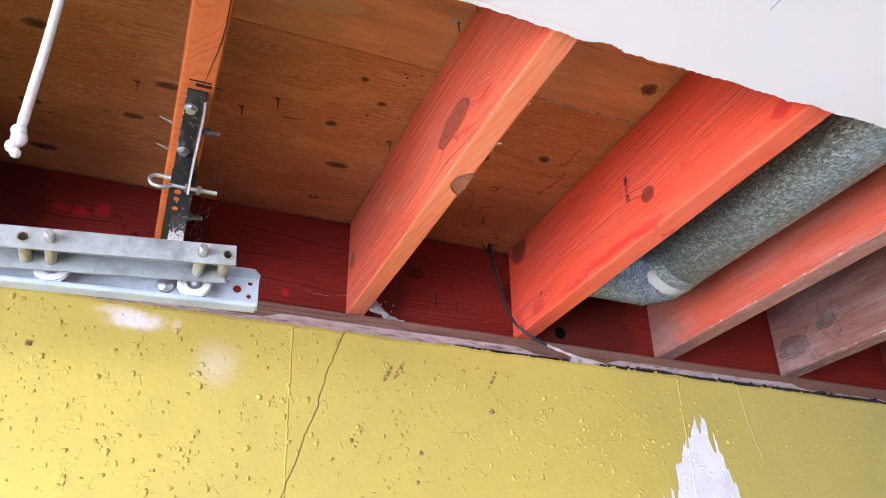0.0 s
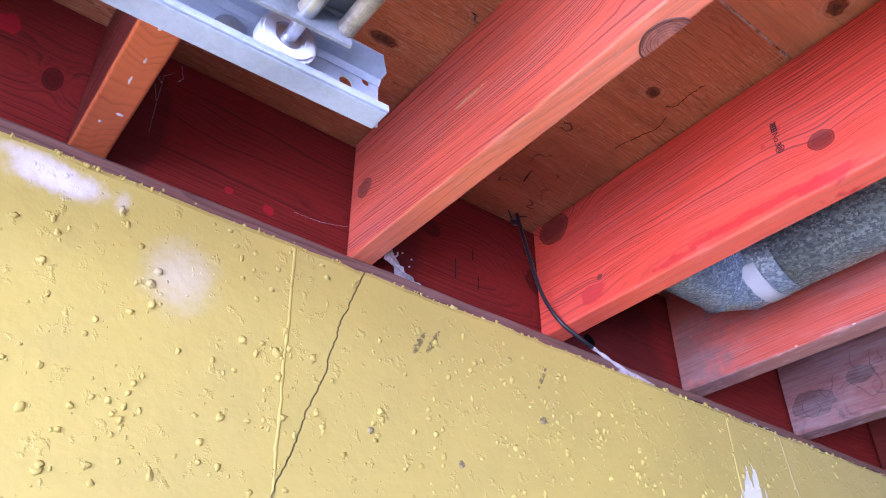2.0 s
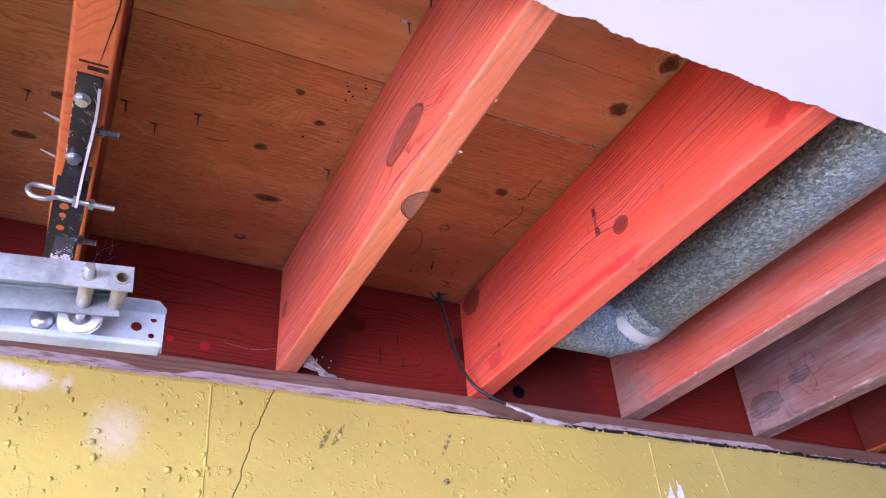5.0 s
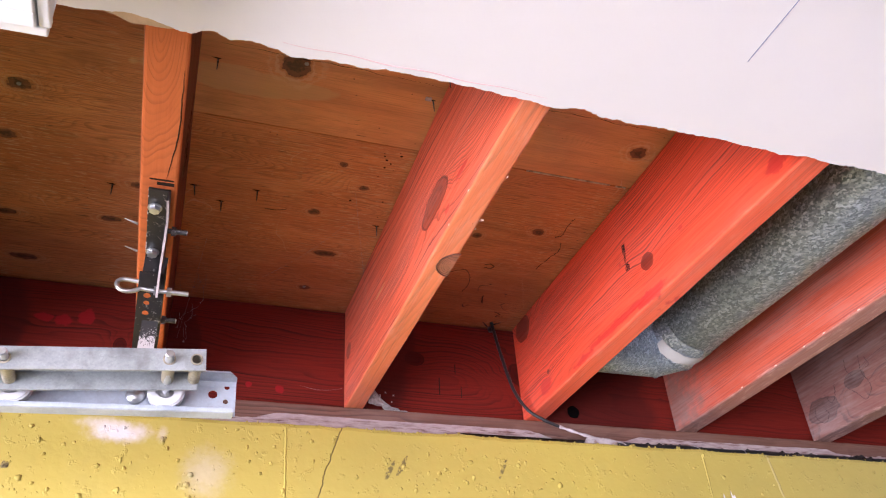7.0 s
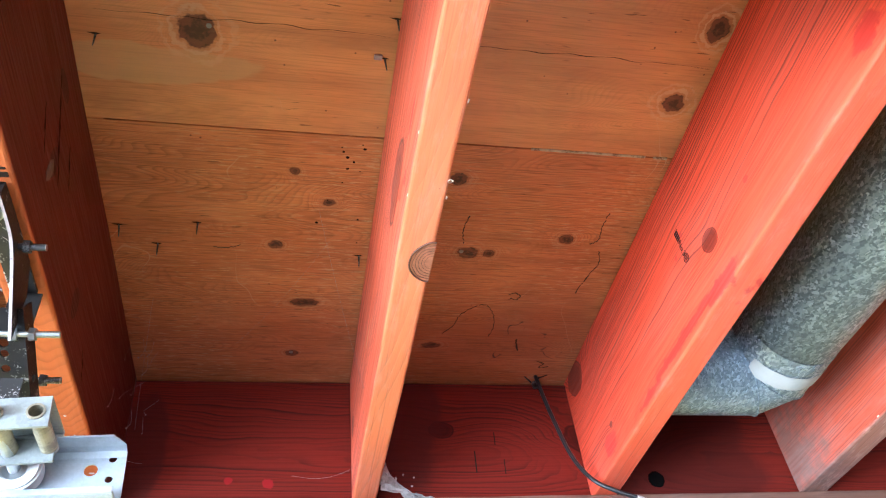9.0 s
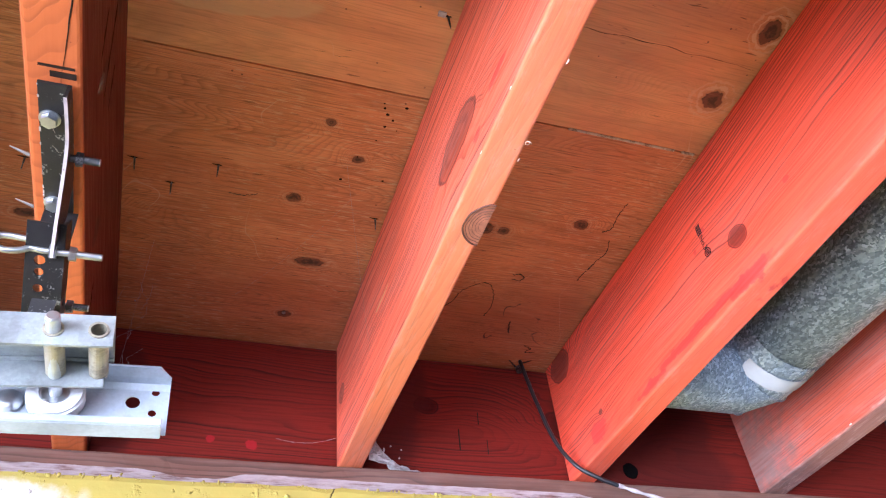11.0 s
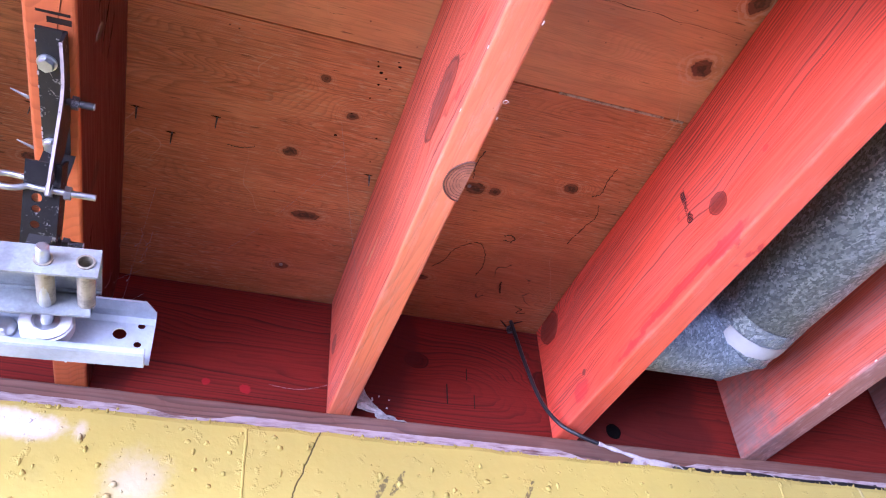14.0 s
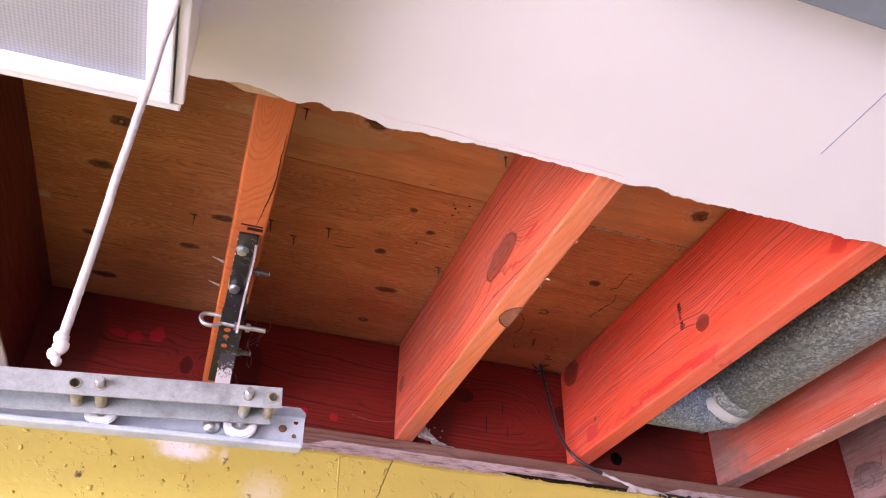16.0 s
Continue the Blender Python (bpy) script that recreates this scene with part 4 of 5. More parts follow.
def grade_stamp():
    """Ink stamp on the third joist, reading down the board."""
    x, y0 = 0.8044, 1.021
    top = part("grade_stamp", box(x - 0.0002, x, y0 - 0.001, y0 + 0.009, 2.4265, 2.4275), M_STAMP, j3, "black ink grade stamp")
    b = None
    for i in range(4):
        b = box(x - 0.0002, x, y0 + 0.0005, y0 + 0.0095, 2.424 - i * 0.0042, 2.4258 - i * 0.0042, bm=b)
    for i in range(3):
        b = box(x - 0.0003, x - 0.0001, y0 + 0.001 + i * 0.0035, y0 + 0.0025 + i * 0.0035, 2.411, 2.4258, bm=b)
    part("stamp_mark", b, M_STAMP, j3)
    b = None
    b = pipe((x - 0.0002, y0 + 0.005, 2.3785), (x, y0 + 0.005, 2.3785), 0.0068, 0.0056, 20, b)
    for i in range(3):
        b = box(x - 0.0002, x, y0 + 0.0015, y0 + 0.0085, 2.3752 + i * 0.0028, 2.3766 + i * 0.0028, bm=b)
    part("stamp_mark", b, M_STAMP, j3)
    cu = bpy.data.curves.new("stamp_text", "FONT")
    cu.body, cu.size, cu.extrude, cu.space_character = "No.3", 0.0125, 0.0001, 1.0
    tmp = new("stamp_text", cu)
    me = bpy.data.meshes.new_from_object(tmp)
    bpy.data.objects.remove(tmp)
    me.materials.clear()
    me.materials.append(M_STAMP)
    ob = new("stamp_letters", me)
    ob.parent = j3
    m = Matrix(((0, 0, -1, x - 0.0002), (0, -1, 0, y0 + 0.0095), (-1, 0, 0, 2.4095), (0, 0, 0, 1)))
    ob.matrix_basis = Matrix.Translation(-Vector(j3.location)) @ m
    return top


grade_stamp()


def bracket_scar():
    b = box(-0.003, 0.026, 0.852, 0.8545, JOIST_Z - 0.0006, JOIST_Z + 0.002)
    b = box(0.006, 0.027, 0.858, 0.864, JOIST_Z - 0.0005, JOIST_Z + 0.002, bm=b)
    part("scar", b, M_GAP, j1, "dark dent beside the bracket")


bracket_scar()


def joist_split():
    pts = []
    for k in range(50):
        s = k / 49
        y = 0.66 + 0.21 * s
        pts.append((0.0275 - 0.017 * max(0, (s - 0.45)) ** 1.2 * 1.6 + 0.0012 * noise.noise(Vector((k * 0.25, 2, 0))), y, JOIST_Z - 0.0001))
    return part("split", sweep(pts, lambda t: 0.0002 + 0.0007 * math.sin(math.pi * min(1, t * 1.1)), 6), M_GAP, j1, "long dark split in the wood")


joist_split()


def bottom_knot():
    """Half-round spike knot on the lower arris of the second joist: the cut face stands a little proud, with a dark bark ring."""
    c = Vector((0.4385, 0.955, JOIST_Z - 0.0008))
    b = bmesh.new()
    rim = [b.verts.new(c + Vector((math.cos(a) * 0.0255, math.sin(a) * 0.031, 0.0002))) for a in [math.pi * (0.5 + i / 24) for i in range(25)]]
    b.faces.new(rim)
    part("knot_face", b, plain("knot_heart", (0.47, 0.155, 0.085), 0.5, 0, 0.45, 90), j2, "cut face of a half-round knot")
    b = bmesh.new()
    for k in range(7):
        r = 0.027 - k * 0.0036
        pts = []
        for i in range(25):
            a = math.pi * (0.5 + i / 24)
            wob = 1 + 0.05 * noise.noise(Vector((math.cos(a) * 2, math.sin(a) * 2, k)))
            pts.append(c + Vector((math.cos(a) * r * 0.95 * wob, math.sin(a) * r * 1.15 * wob, 0.0001 * k)))
        sweep(pts, 0.0011 if k == 0 else 0.0004, 6, b)
    part("knot_ring", b, plain("knot_bark", (0.15, 0.047, 0.026), 0.6, 0, 0.4, 60), j2, "dark rings of a half-round knot")
    return


bottom_knot()


def flakes(owner, name, mat, places):
    for p, s in places:
        b = bmesh.new()
        bmesh.ops.create_icosphere(b, subdivisions=1, radius=1)
        for v in b.verts:
            v.co *= 1 + 0.4 * noise.noise(v.co * 2 + Vector((p[1] * 50, 0, 0)))
            v.co = Vector(p) + Vector((v.co.x * s[0], v.co.y * s[1], v.co.z * s[2]))
        part(name, b, mat, owner)


M_CHIP = plain("pale_splinter", (0.8, 0.6, 0.5), 0.7)
flakes(j4, "pale_chip", M_CHIP, [((1.2035, 1.16, 2.286), (0.001, 0.0035, 0.0014)), ((1.2035, 1.02, 2.287), (0.001, 0.0035, 0.0014)), ((1.2035, 1.27, 2.287), (0.001, 0.0035, 0.0014)),
                                 ((1.2035, 0.93, 2.287), (0.001, 0.0035, 0.0014)), ((1.2035, 1.075, 2.286), (0.001, 0.0035, 0.0014))])
M_DAB = plain("white_paint_dab", (0.7, 0.6, 0.6), 0.7, 0, 0.3, 120)
flakes(j1, "paint_dab", M_DAB, [((0.009, 1.363, 2.2842), (0.0018, 0.011, 0.0006)), ((0.012, 1.324, 2.2842), (0.0016, 0.006, 0.0006)), ((0.019, 1.425, 2.2842), (0.005, 0.003, 0.0006)),
                                ((0.004, 1.45, 2.2842), (0.002, 0.003, 0.0006)), ((0.008, 1.272, 2.2838), (0.0022, 0.0022, 0.001))])
flakes(j1, "putty_patch", plain("grey_putty", (0.16, 0.13, 0.1), 0.8, 0, 0.35, 90), [((0.0322, 0.926, 2.366), (0.0008, 0.009, 0.02))])
for s_y, s_z, s_l in ((0.87, 2.46, 0.05), (0.9, 2.43, 0.06), (0.95, 2.44, 0.04), (1.19, 2.33, 0.03), (0.86, 2.40, 0.04)):
    b = sweep([(0.0322, s_y + s_l * k / 12, s_z - 0.9 * s_l * k / 12 + 0.004 * noise.noise(Vector((k * 0.5, s_y * 30, 0)))) for k in range(13)], lambda t: 0.0003 + 0.0016 * math.sin(math.pi * t) * (0.6 + 0.4 * math.sin(t * 17)), 6)
    for v in b.verts:
        v.co.x = 0.0322 + (v.co.x - 0.0322) * 0.3
    part("dark_scrape", b, M_GAP, j1, "dark scrape on the joist side")
flakes(j2, "pale_chip", M_CHIP, [((0.3982, 0.86, 2.2865), (0.0008, 0.004, 0.0008)), ((0.3982, 0.78, 2.2865), (0.0008, 0.003, 0.0008)),
                                 ((0.4382, 0.86, 2.2855), (0.001, 0.003, 0.001)), ((0.4382, 0.74, 2.2855), (0.001, 0.003, 0.001))])


def streak(owner, name, mat, x, y0, y1, z0, z1, w):
    pts = [(x, y0 + (y1 - y0) * k / 20, z0 + (z1 - z0) * k / 20 + 0.002 * noise.noise(Vector((k * 0.3, 5, 0)))) for k in range(21)]
    b = sweep(pts, lambda t: w * (0.15 + math.sin(math.pi * t)), 6)
    for v in b.verts:
        v.co.x = x + (v.co.x - x) * 0.08
    part(name, b, mat, owner)


M_SAP = plain("pale_sapwood", (0.72, 0.36, 0.17), 0.5, 0, 0.2, 80)
streak(j2, "sapwood_streak", M_SAP, 0.3984, 1.19, 1.34, 2.394, 2.398, 0.0032)


def deck_nail(x, y, lean=0.0, h=0.021):
    """Nail point that came through the plywood, with the split veneer at its root."""
    top = base("deck_nail", (x, y, PLY_Z), "dark nail point driven through the plywood", "nail", "nails through the subfloor")
    part("shank", rod((x, y, PLY_Z + 0.002), (x + lean, y + 0.003, PLY_Z - h), 0.0016, 8, None, 0.0007), M_DARKBOLT, top)
    b = None
    for k in range(3):
        b = rod((x, y, PLY_Z - 0.0006), (x + (0.009 - 0.004 * k) * (1 if k % 2 else -1), y + 0.0005 * (k - 1), PLY_Z - 0.0003), 0.0013, 6, b, 0.0003)
    part("splinter", b, M_GAP, top)


for n_x, n_y, n_l in ((0.095, 1.19, 0.001), (0.153, 1.144, 0), (0.385, 0.851, 0.002), (0.385, 1.198, 0), (0.058, 0.852, 0), (0.394, 0.797, 0.001), (-0.087, 1.186, 0),
                      (0.046, 1.155, 0.003), (-0.04, 0.63, 0), (0.07, 0.64, 0.003), (0.075, 0.66, 0)):
    deck_nail(n_x, n_y, n_l)
thing("paper_shim", box(-0.392, -0.335, 1.205, 1.222, PLY_Z - 0.0012, PLY_Z - 0.0003), M_PAPER, "small tan paper strip stuck under the plywood", "paper strip")
thing("drywall_scrap", box(0.372, 0.382, 0.846, 0.853, PLY_Z - 0.003, PLY_Z - 0.0003, 0.0006), M_WHITE, "white paper scrap caught on a nail", "paper scrap")
for k_x, k_z, k_h, k_w in ((0.612, 2.355, 0.02, 0.0012), (0.663, 2.345, 0.014, 0.0008), (0.652, 2.40, 0.012, 0.001)):
    thing("rim_mark", rod((k_x, RIM_Y - 0.0004, k_z - k_h), (k_x + 0.001, RIM_Y - 0.0004, k_z + k_h), k_w, 6), M_GAP, "dark scratch cut into the rim board", "scratch", "", "rim board scratches")

# ---- duct ----


def duct():
    X, Z, R = 1.034, 2.374, 0.0705
    top = base("vent_duct", (X, 0.9, Z), "round galvanised steel vent duct with a taped joint", "duct")
    ring = 48
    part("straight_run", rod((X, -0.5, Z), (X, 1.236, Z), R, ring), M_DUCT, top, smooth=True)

    def gore(p, q, n1, n2, name, r=R + 0.0012):
        """Segment between two mitre planes."""
        p, q, d = Vector(p), Vector(q), (Vector(q) - Vector(p)).normalized()
        u = d.cross(Vector((0, 0, 1))).normalized()
        b = bmesh.new()
        loops = []
        for c, n in ((p, Vector(n1)), (q, Vector(n2))):
            vs = []
            for k in range(ring):
                a = k * math.tau / ring
                o = c + r * (u * math.cos(a) + Vector((0, 0, 1)) * math.sin(a))
                o += d * ((c - o).dot(n) / d.dot(n))
                vs.append(b.verts.new(o))
            loops.append(vs)
        for k in range(ring):
            b.faces.new((loops[0][k], loops[0][(k + 1) % ring], loops[1][(k + 1) % ring], loops[1][k]))
        bmesh.ops.recalc_face_normals(b, faces=b.faces[:])
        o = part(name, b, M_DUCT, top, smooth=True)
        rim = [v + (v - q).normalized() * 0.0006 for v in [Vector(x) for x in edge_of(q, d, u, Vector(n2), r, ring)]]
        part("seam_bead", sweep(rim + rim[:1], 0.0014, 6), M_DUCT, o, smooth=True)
        return o

    def edge_of(c, d, u, n, r, ring):
        out = []
        for k in range(ring):
            a = k * math.tau / ring
            o = c + r * (u * math.cos(a) + Vector((0, 0, 1)) * math.sin(a))
            out.append(o + d * ((c - o).dot(n) / d.dot(n)))
        return out

    ny = Vector((0, 1, 0))
    n1 = Vector((-math.sin(radians(22)), math.cos(radians(22)), 0))
    n2 = Vector((-math.sin(radians(67)), math.cos(radians(67)), 0))
    gore((X, 1.16, Z), (X, 1.243, Z), ny, n1, "elbow_collar")
    gore((X, 1.243, Z), (X - 0.03, 1.274, Z), n1, n2, "elbow_gore")
    gore((X - 0.03, 1.274, Z), (0.853, 1.274, Z), n2, Vector((-1, 0, 0)), "elbow_outlet")
    # tape wrapped round the joint, with a lapped end
    b = bmesh.new()
    loops = []
    for y, r in ((1.192, R + 0.0026), (1.222, R + 0.0028)):
        loops.append([b.verts.new((X + (r + 0.0012 * (k > 40)) * math.cos(a), y + 0.0018 * noise.noise(Vector((k * 0.35, y * 9, 0))), Z + (r + 0.0012 * (k > 40)) * math.sin(a)))
                      for k in range(49) for a in [radians(-150) + radians(200) * k / 48]])
    for k in range(48):
        b.faces.new((loops[0][k], loops[0][k + 1], loops[1][k + 1], loops[1][k]))
    part("tape", b, M_TAPE, top, "pale grey tape round the duct joint", smooth=True)
    return top


duct()

# ---- cable, felt and paint along the wall top ----


def cable():
    top = base("cable", (0.76, 1.51, 2.5), "thin black cable stapled in the joist bay", "cable")
    run = curve_points([(0.744, 1.505, 2.517), (0.748, 1.498, 2.47), (0.755, 1.491, 2.415), (0.769, 1.481, 2.338), (0.789, 1.466, 2.287), (0.818, 1.456, 2.262), (0.852, 1.452, 2.247)], 10)
    part("drop", sweep(run, 0.0036, 10), M_CABLE, top, smooth=True)
    tail = curve_points([(0.85, 1.452, 2.248), (0.88, 1.45, 2.238), (0.93, 1.449, 2.226), (1.0, 1.45, 2.219)], 8)
    part("painted_end", sweep(tail, lambda t: 0.003 + 0.0008 * math.sin(t * 25), 10), M_WHITE, top, "cable end smeared with white paint", smooth=True)
    lie = [(0.99 + 1.2 * k / 60, 1.452 + 0.003 * math.sin(k * 0.6), 2.2165 + 0.002 * noise.noise(Vector((k * 0.3, 1, 0)))) for k in range(61)]
    part("wall_run", sweep(lie, 0.0042, 10), M_CABLE, top, smooth=True)
    b = pipe((0.744, 1.512, 2.499), (0.744, 1.514, 2.508), 0.007, 0.004, 10)
    part("staple", b, M_DARKBOLT, top)
    for a, e in (((0.736, 1.512, 2.508), (0.722, 1.505, 2.5165)), ((0.746, 1.505, 2.512), (0.766, 1.5, 2.517))):
        part("frayed_end", rod(a, e, 0.0018, 6, None, 0.0008), M_CABLE, top)
    return top


cable()


def ragged_strip(name, x0, x1, y, z_of, h_of, mat, label, category, step=0.004, depth=0.002):
    """A thin torn strip standing against a face."""
    b = bmesh.new()
    n = int((x1 - x0) / step)
    rows = []
    for i in range(n + 1):
        x = x0 + (x1 - x0) * i / n
        z, h = z_of(x), max(0.0006, h_of(x) * min(1, 12 * i / n, 12 * (n - i) / n))
        d = 0.0012 * noise.noise(Vector((x * 40, 7, 0)))
        rows.append([b.verts.new(p) for p in ((x, y + d, z), (x, y + d - 0.0008, z + h), (x, y + depth, z + h), (x, y + depth, z))])
    for u, v in zip(rows, rows[1:]):
        for k in range(4):
            b.faces.new((u[k], u[(k + 1) % 4], v[(k + 1) % 4], v[k]))
    b.faces.new(rows[0][::-1])
    b.faces.new(rows[-1])
    bmesh.ops.recalc_face_normals(b, faces=b.faces[:])
    return thing(name, b, mat, label, category)


def rag(x, f, s):
    return noise.noise(Vector((x * f, s, 0)))


ragged_strip("paint_smear", 0.2, 0.86, 1.5075, lambda x: 2.242, lambda x: 0.015 + 0.002 * rag(x, 5, 2) + 0.0012 * rag(x, 45, 3), M_SMEAR,
             "smear of white paint along the sill plate", "paint smear")
ragged_strip("paint_smear", 1.03, 1.68, 1.5075, lambda x: 2.242, lambda x: 0.016 + 0.003 * rag(x, 6, 5) + 0.0016 * rag(x, 50, 3), M_SMEAR,
             "smear of white paint along the sill plate", "paint smear")
ragged_strip("paint_smear", -0.7, 0.19, 1.5075, lambda x: 2.242, lambda x: 0.015 + 0.002 * rag(x, 5, 9) + 0.0012 * rag(x, 45, 3), M_SMEAR,
             "smear of white paint along the sill plate", "paint smear")
ragged_strip("torn_flap", 0.905, 0.985, 1.446, lambda x: 2.212, lambda x: 0.010 + 0.006 * rag(x, 40, 5), M_WHITE, "torn pale paper flap on the wall top", "torn paper", depth=0.004)
ragged_strip("torn_flap", 1.22, 1.66, 1.462, lambda x: 2.214, lambda x: 0.006 + 0.009 * rag(x, 22, 6) + 0.004 * rag(x, 80, 3), M_WHITE, "torn pale paper flap on the wall top", "torn paper", depth=0.004)
ragged_strip("sill_felt", 0.78, 2.3, 1.470, lambda x: 2.2075, lambda x: 0.019 + 0.011 * rag(x, 11, 1) + 0.01 * rag(x, 70, 2), M_TAR, "torn black felt strip under the sill plate", "felt strip", depth=0.02)
ragged_strip("sill_packing", -1.2, 0.76, 1.482, lambda x: 2.2075, lambda x: 0.027 + 0.004 * rag(x, 11, 1) + 0.003 * rag(x, 50, 4), M_SMEAR, "packing strip smeared with white paint under the sill plate", "packing strip", depth=0.017)
ragged_strip("sill_packing", 0.93, 2.3, 1.4915, lambda x: 2.222, lambda x: 0.02 + 0.006 * rag(x, 9, 1) + 0.005 * rag(x, 55, 4), M_SMEAR, "packing strip smeared with white paint under the sill plate", "packing strip", depth=0.015)


def cobweb(x, y, z, s):
    """Dusty web in the corner of a joist and the plate: a ragged curved sheet and clots."""
    b = bmesh.new()
    n = 10
    grid = [[b.verts.new((x + s * (i / n) * (1 - 0.55 * j / n), y - 0.02 + 0.03 * (i / n) + 0.008 * noise.noise(Vector((i * 0.7, j * 0.7, 2))),
                          z + s * 0.75 * (j / n) * (1 - i / n) ** 1.3 + 0.004 * noise.noise(Vector((i * 0.9, j * 0.9, 0))))) for j in range(n + 1)] for i in range(n + 1)]
    for i in range(n):
        for j in range(n):
            if noise.noise(Vector((i * 1.3, j * 1.3, 5))) < 0.7:
                b.faces.new((grid[i][j], grid[i + 1][j], grid[i + 1][j + 1], grid[i][j + 1]))
    for k in range(5):
        p = Vector((x + s * random.random() * 0.7, y - 0.012, z + s * 0.35 * random.random()))
        bmesh.ops.create_icosphere(b, subdivisions=1, radius=0.001 + 0.0015 * random.random(), matrix=Matrix.Translation(p))
    loop = [(x + 0.012 + 0.014 * math.cos(a), y - 0.018, z + 0.02 + 0.009 * math.sin(a)) for a in [math.pi * (0.9 + 1.2 * k / 14) for k in range(15)]]
    sweep(loop, 0.0014, 6, b)
    ob = thing("cobweb", b, M_WEB, "dusty grey cobweb in the corner beside the joist", "cobweb")
    s_ = ob.modifiers.new("thick", "SOLIDIFY")
    s_.thickness = 0.0006
    return ob


cobweb(0.44, 1.508, JOIST_Z, 0.095)
for a, e in (((0.30, 1.525, 2.33), (0.4, 1.44, 2.30)), ((0.2, 1.42, 2.515), (0.34, 1.16, 2.512)), ((0.32, 1.1, 2.512), (0.397, 1.3, 2.35)), ((0.05, 1.5, 2.4), (0.08, 1.3, 2.51)), ((0.04, 1.35, 2.3), (0.07, 1.5, 2.34))):
    a, e = Vector(a), Vector(e)
    pts = [a.lerp(e, k / 12) - Vector((0, 0, 0.012 * math.sin(math.pi * k / 12))) for k in range(13)]
    thing("web_thread", sweep(pts, 0.00013, 5), M_WEB, "single dusty web thread strung across the bay", "cobweb", "", "web threads")

# ---- lamp and pull cord ----


def ceiling_lamp():
    x1, y1, z0, z1 = -0.0795, 0.539, 2.168, CEIL_Z
    x0, y0 = -0.69, -0.72
    top = base("ceiling_lamp", (x1, y1, z1), "white enamelled ceiling lamp with a prismatic diffuser", "lamp")
    t = 0.003
    b = None
    for s in ((x0, x1, y1 - t, y1), (x0, x1, y0, y0 + t), (x1 - t, x1, y0 + t, y1 - t), (x0, x0 + t, y0 + t, y1 - t)):
        b = box(*s, z0 + 0.012, z1 - 0.001, 0.0008, bm=b)
    part("housing", b, M_ENAMEL, top)
    part("top_pan", box(x0 + t, x1 - t, y0 + t, y1 - t, z1 - 0.006, z1 - 0.003), M_ENAMEL, top)
    f, fr = 0.022, 0.016
    for nm, s in (("frame_rail", (x0 + 0.006, x1 - 0.008, y1 - fr - 0.008, y1 - 0.008)), ("frame_rail", (x0 + 0.006, x1 - 0.008, y0 + 0.008, y0 + f + 0.008)),
                  ("frame_stile", (x1 - f - 0.008, x1 - 0.008, y0 + f + 0.008, y1 - fr - 0.008)), ("frame_stile", (x0 + 0.006, x0 + f + 0.006, y0 + f + 0.008, y1 - fr - 0.008))):
        part(nm, box(*s, z0, z0 + 0.009, 0.0015, 2), M_ENAMEL, top)
    b = box(x0, x1, y1 - 0.0065, y1 + 0.003, z0 + 0.004, z0 + 0.013, 0.0015, 2)
    b = box(x1 - 0.0065, x1 + 0.003, y0, y1 - 0.007, z0 + 0.004, z0 + 0.013, 0.0015, 2, b)
    part("outer_rim", b, M_ENAMEL, top)
    part("diffuser", box(x0 + 0.026, x1 - 0.028, y0 + 0.026, y1 - 0.022, z0 + 0.009, z0 + 0.012), M_DIFF, top, "ribbed grey prismatic diffuser")
    top.rotation_euler.y = -radians(1.9)
    return top


ceiling_lamp()


def pull_cord():
    x, y = -0.084, 0.411
    top = base("pull_cord", (x, y, 2.17), "white cotton pull cord with a knotted end", "cord")
    line = [(x + 0.0008 * noise.noise(Vector((k * 0.1, 0.5, 0))), y + 0.0008 * noise.noise(Vector((k * 0.1, 4.5, 0))), 2.171 - (2.171 - 1.868) * k / 70) for k in range(71)]
    part("rope", sweep(line, lambda t: 0.0028 + 0.0001 * math.sin(t * 260), 10), M_CORD, top, smooth=True)
    b = bmesh.new()
    for p, r in (((x, y, 1.866), 0.0046), ((x + 0.001, y - 0.001, 1.861), 0.0048), ((x - 0.0015, y + 0.001, 1.857), 0.004), ((x + 0.0012, y, 1.852), 0.003)):
        s = bmesh.new()
        bmesh.ops.create_icosphere(s, subdivisions=2, radius=r, matrix=Matrix.Translation(p))
        for v in s.verts:
            v.co += (v.co - Vector(p)) * 0.25 * noise.noise(v.co * 160)
        join(b, s)
    part("knot", b, M_CORD, top, smooth=True)
    return top


pull_cord()
bar = box(0.30, 2.9, 0.255, 0.292, CEIL_Z - 0.03, CEIL_Z - 0.001, 0.003, 2)
thing("ceiling_bar", bar, M_RAILGREY, "grey painted metal bar fixed along the ceiling", "bar")
thing("pencil_line", rod((0.612, 0.365, CEIL_Z - 0.0001), (0.613, 0.472, CEIL_Z - 0.0001), 0.0005, 5), M_PENCIL, "thin blue pencil line on the drywall", "pencil line")
thing("chalk_line", sweep([(0.12 + 0.3 * k / 30, 0.5815 + 0.0012 * math.sin(k * 0.7), CEIL_Z - 0.0001) for k in range(31)], lambda t: 0.0002 + 0.0005 * math.sin(math.pi * t), 5), M_PINK,
      "faint red chalk line near the broken drywall edge", "chalk line")
ragged = bmesh.new()
r_rows = []
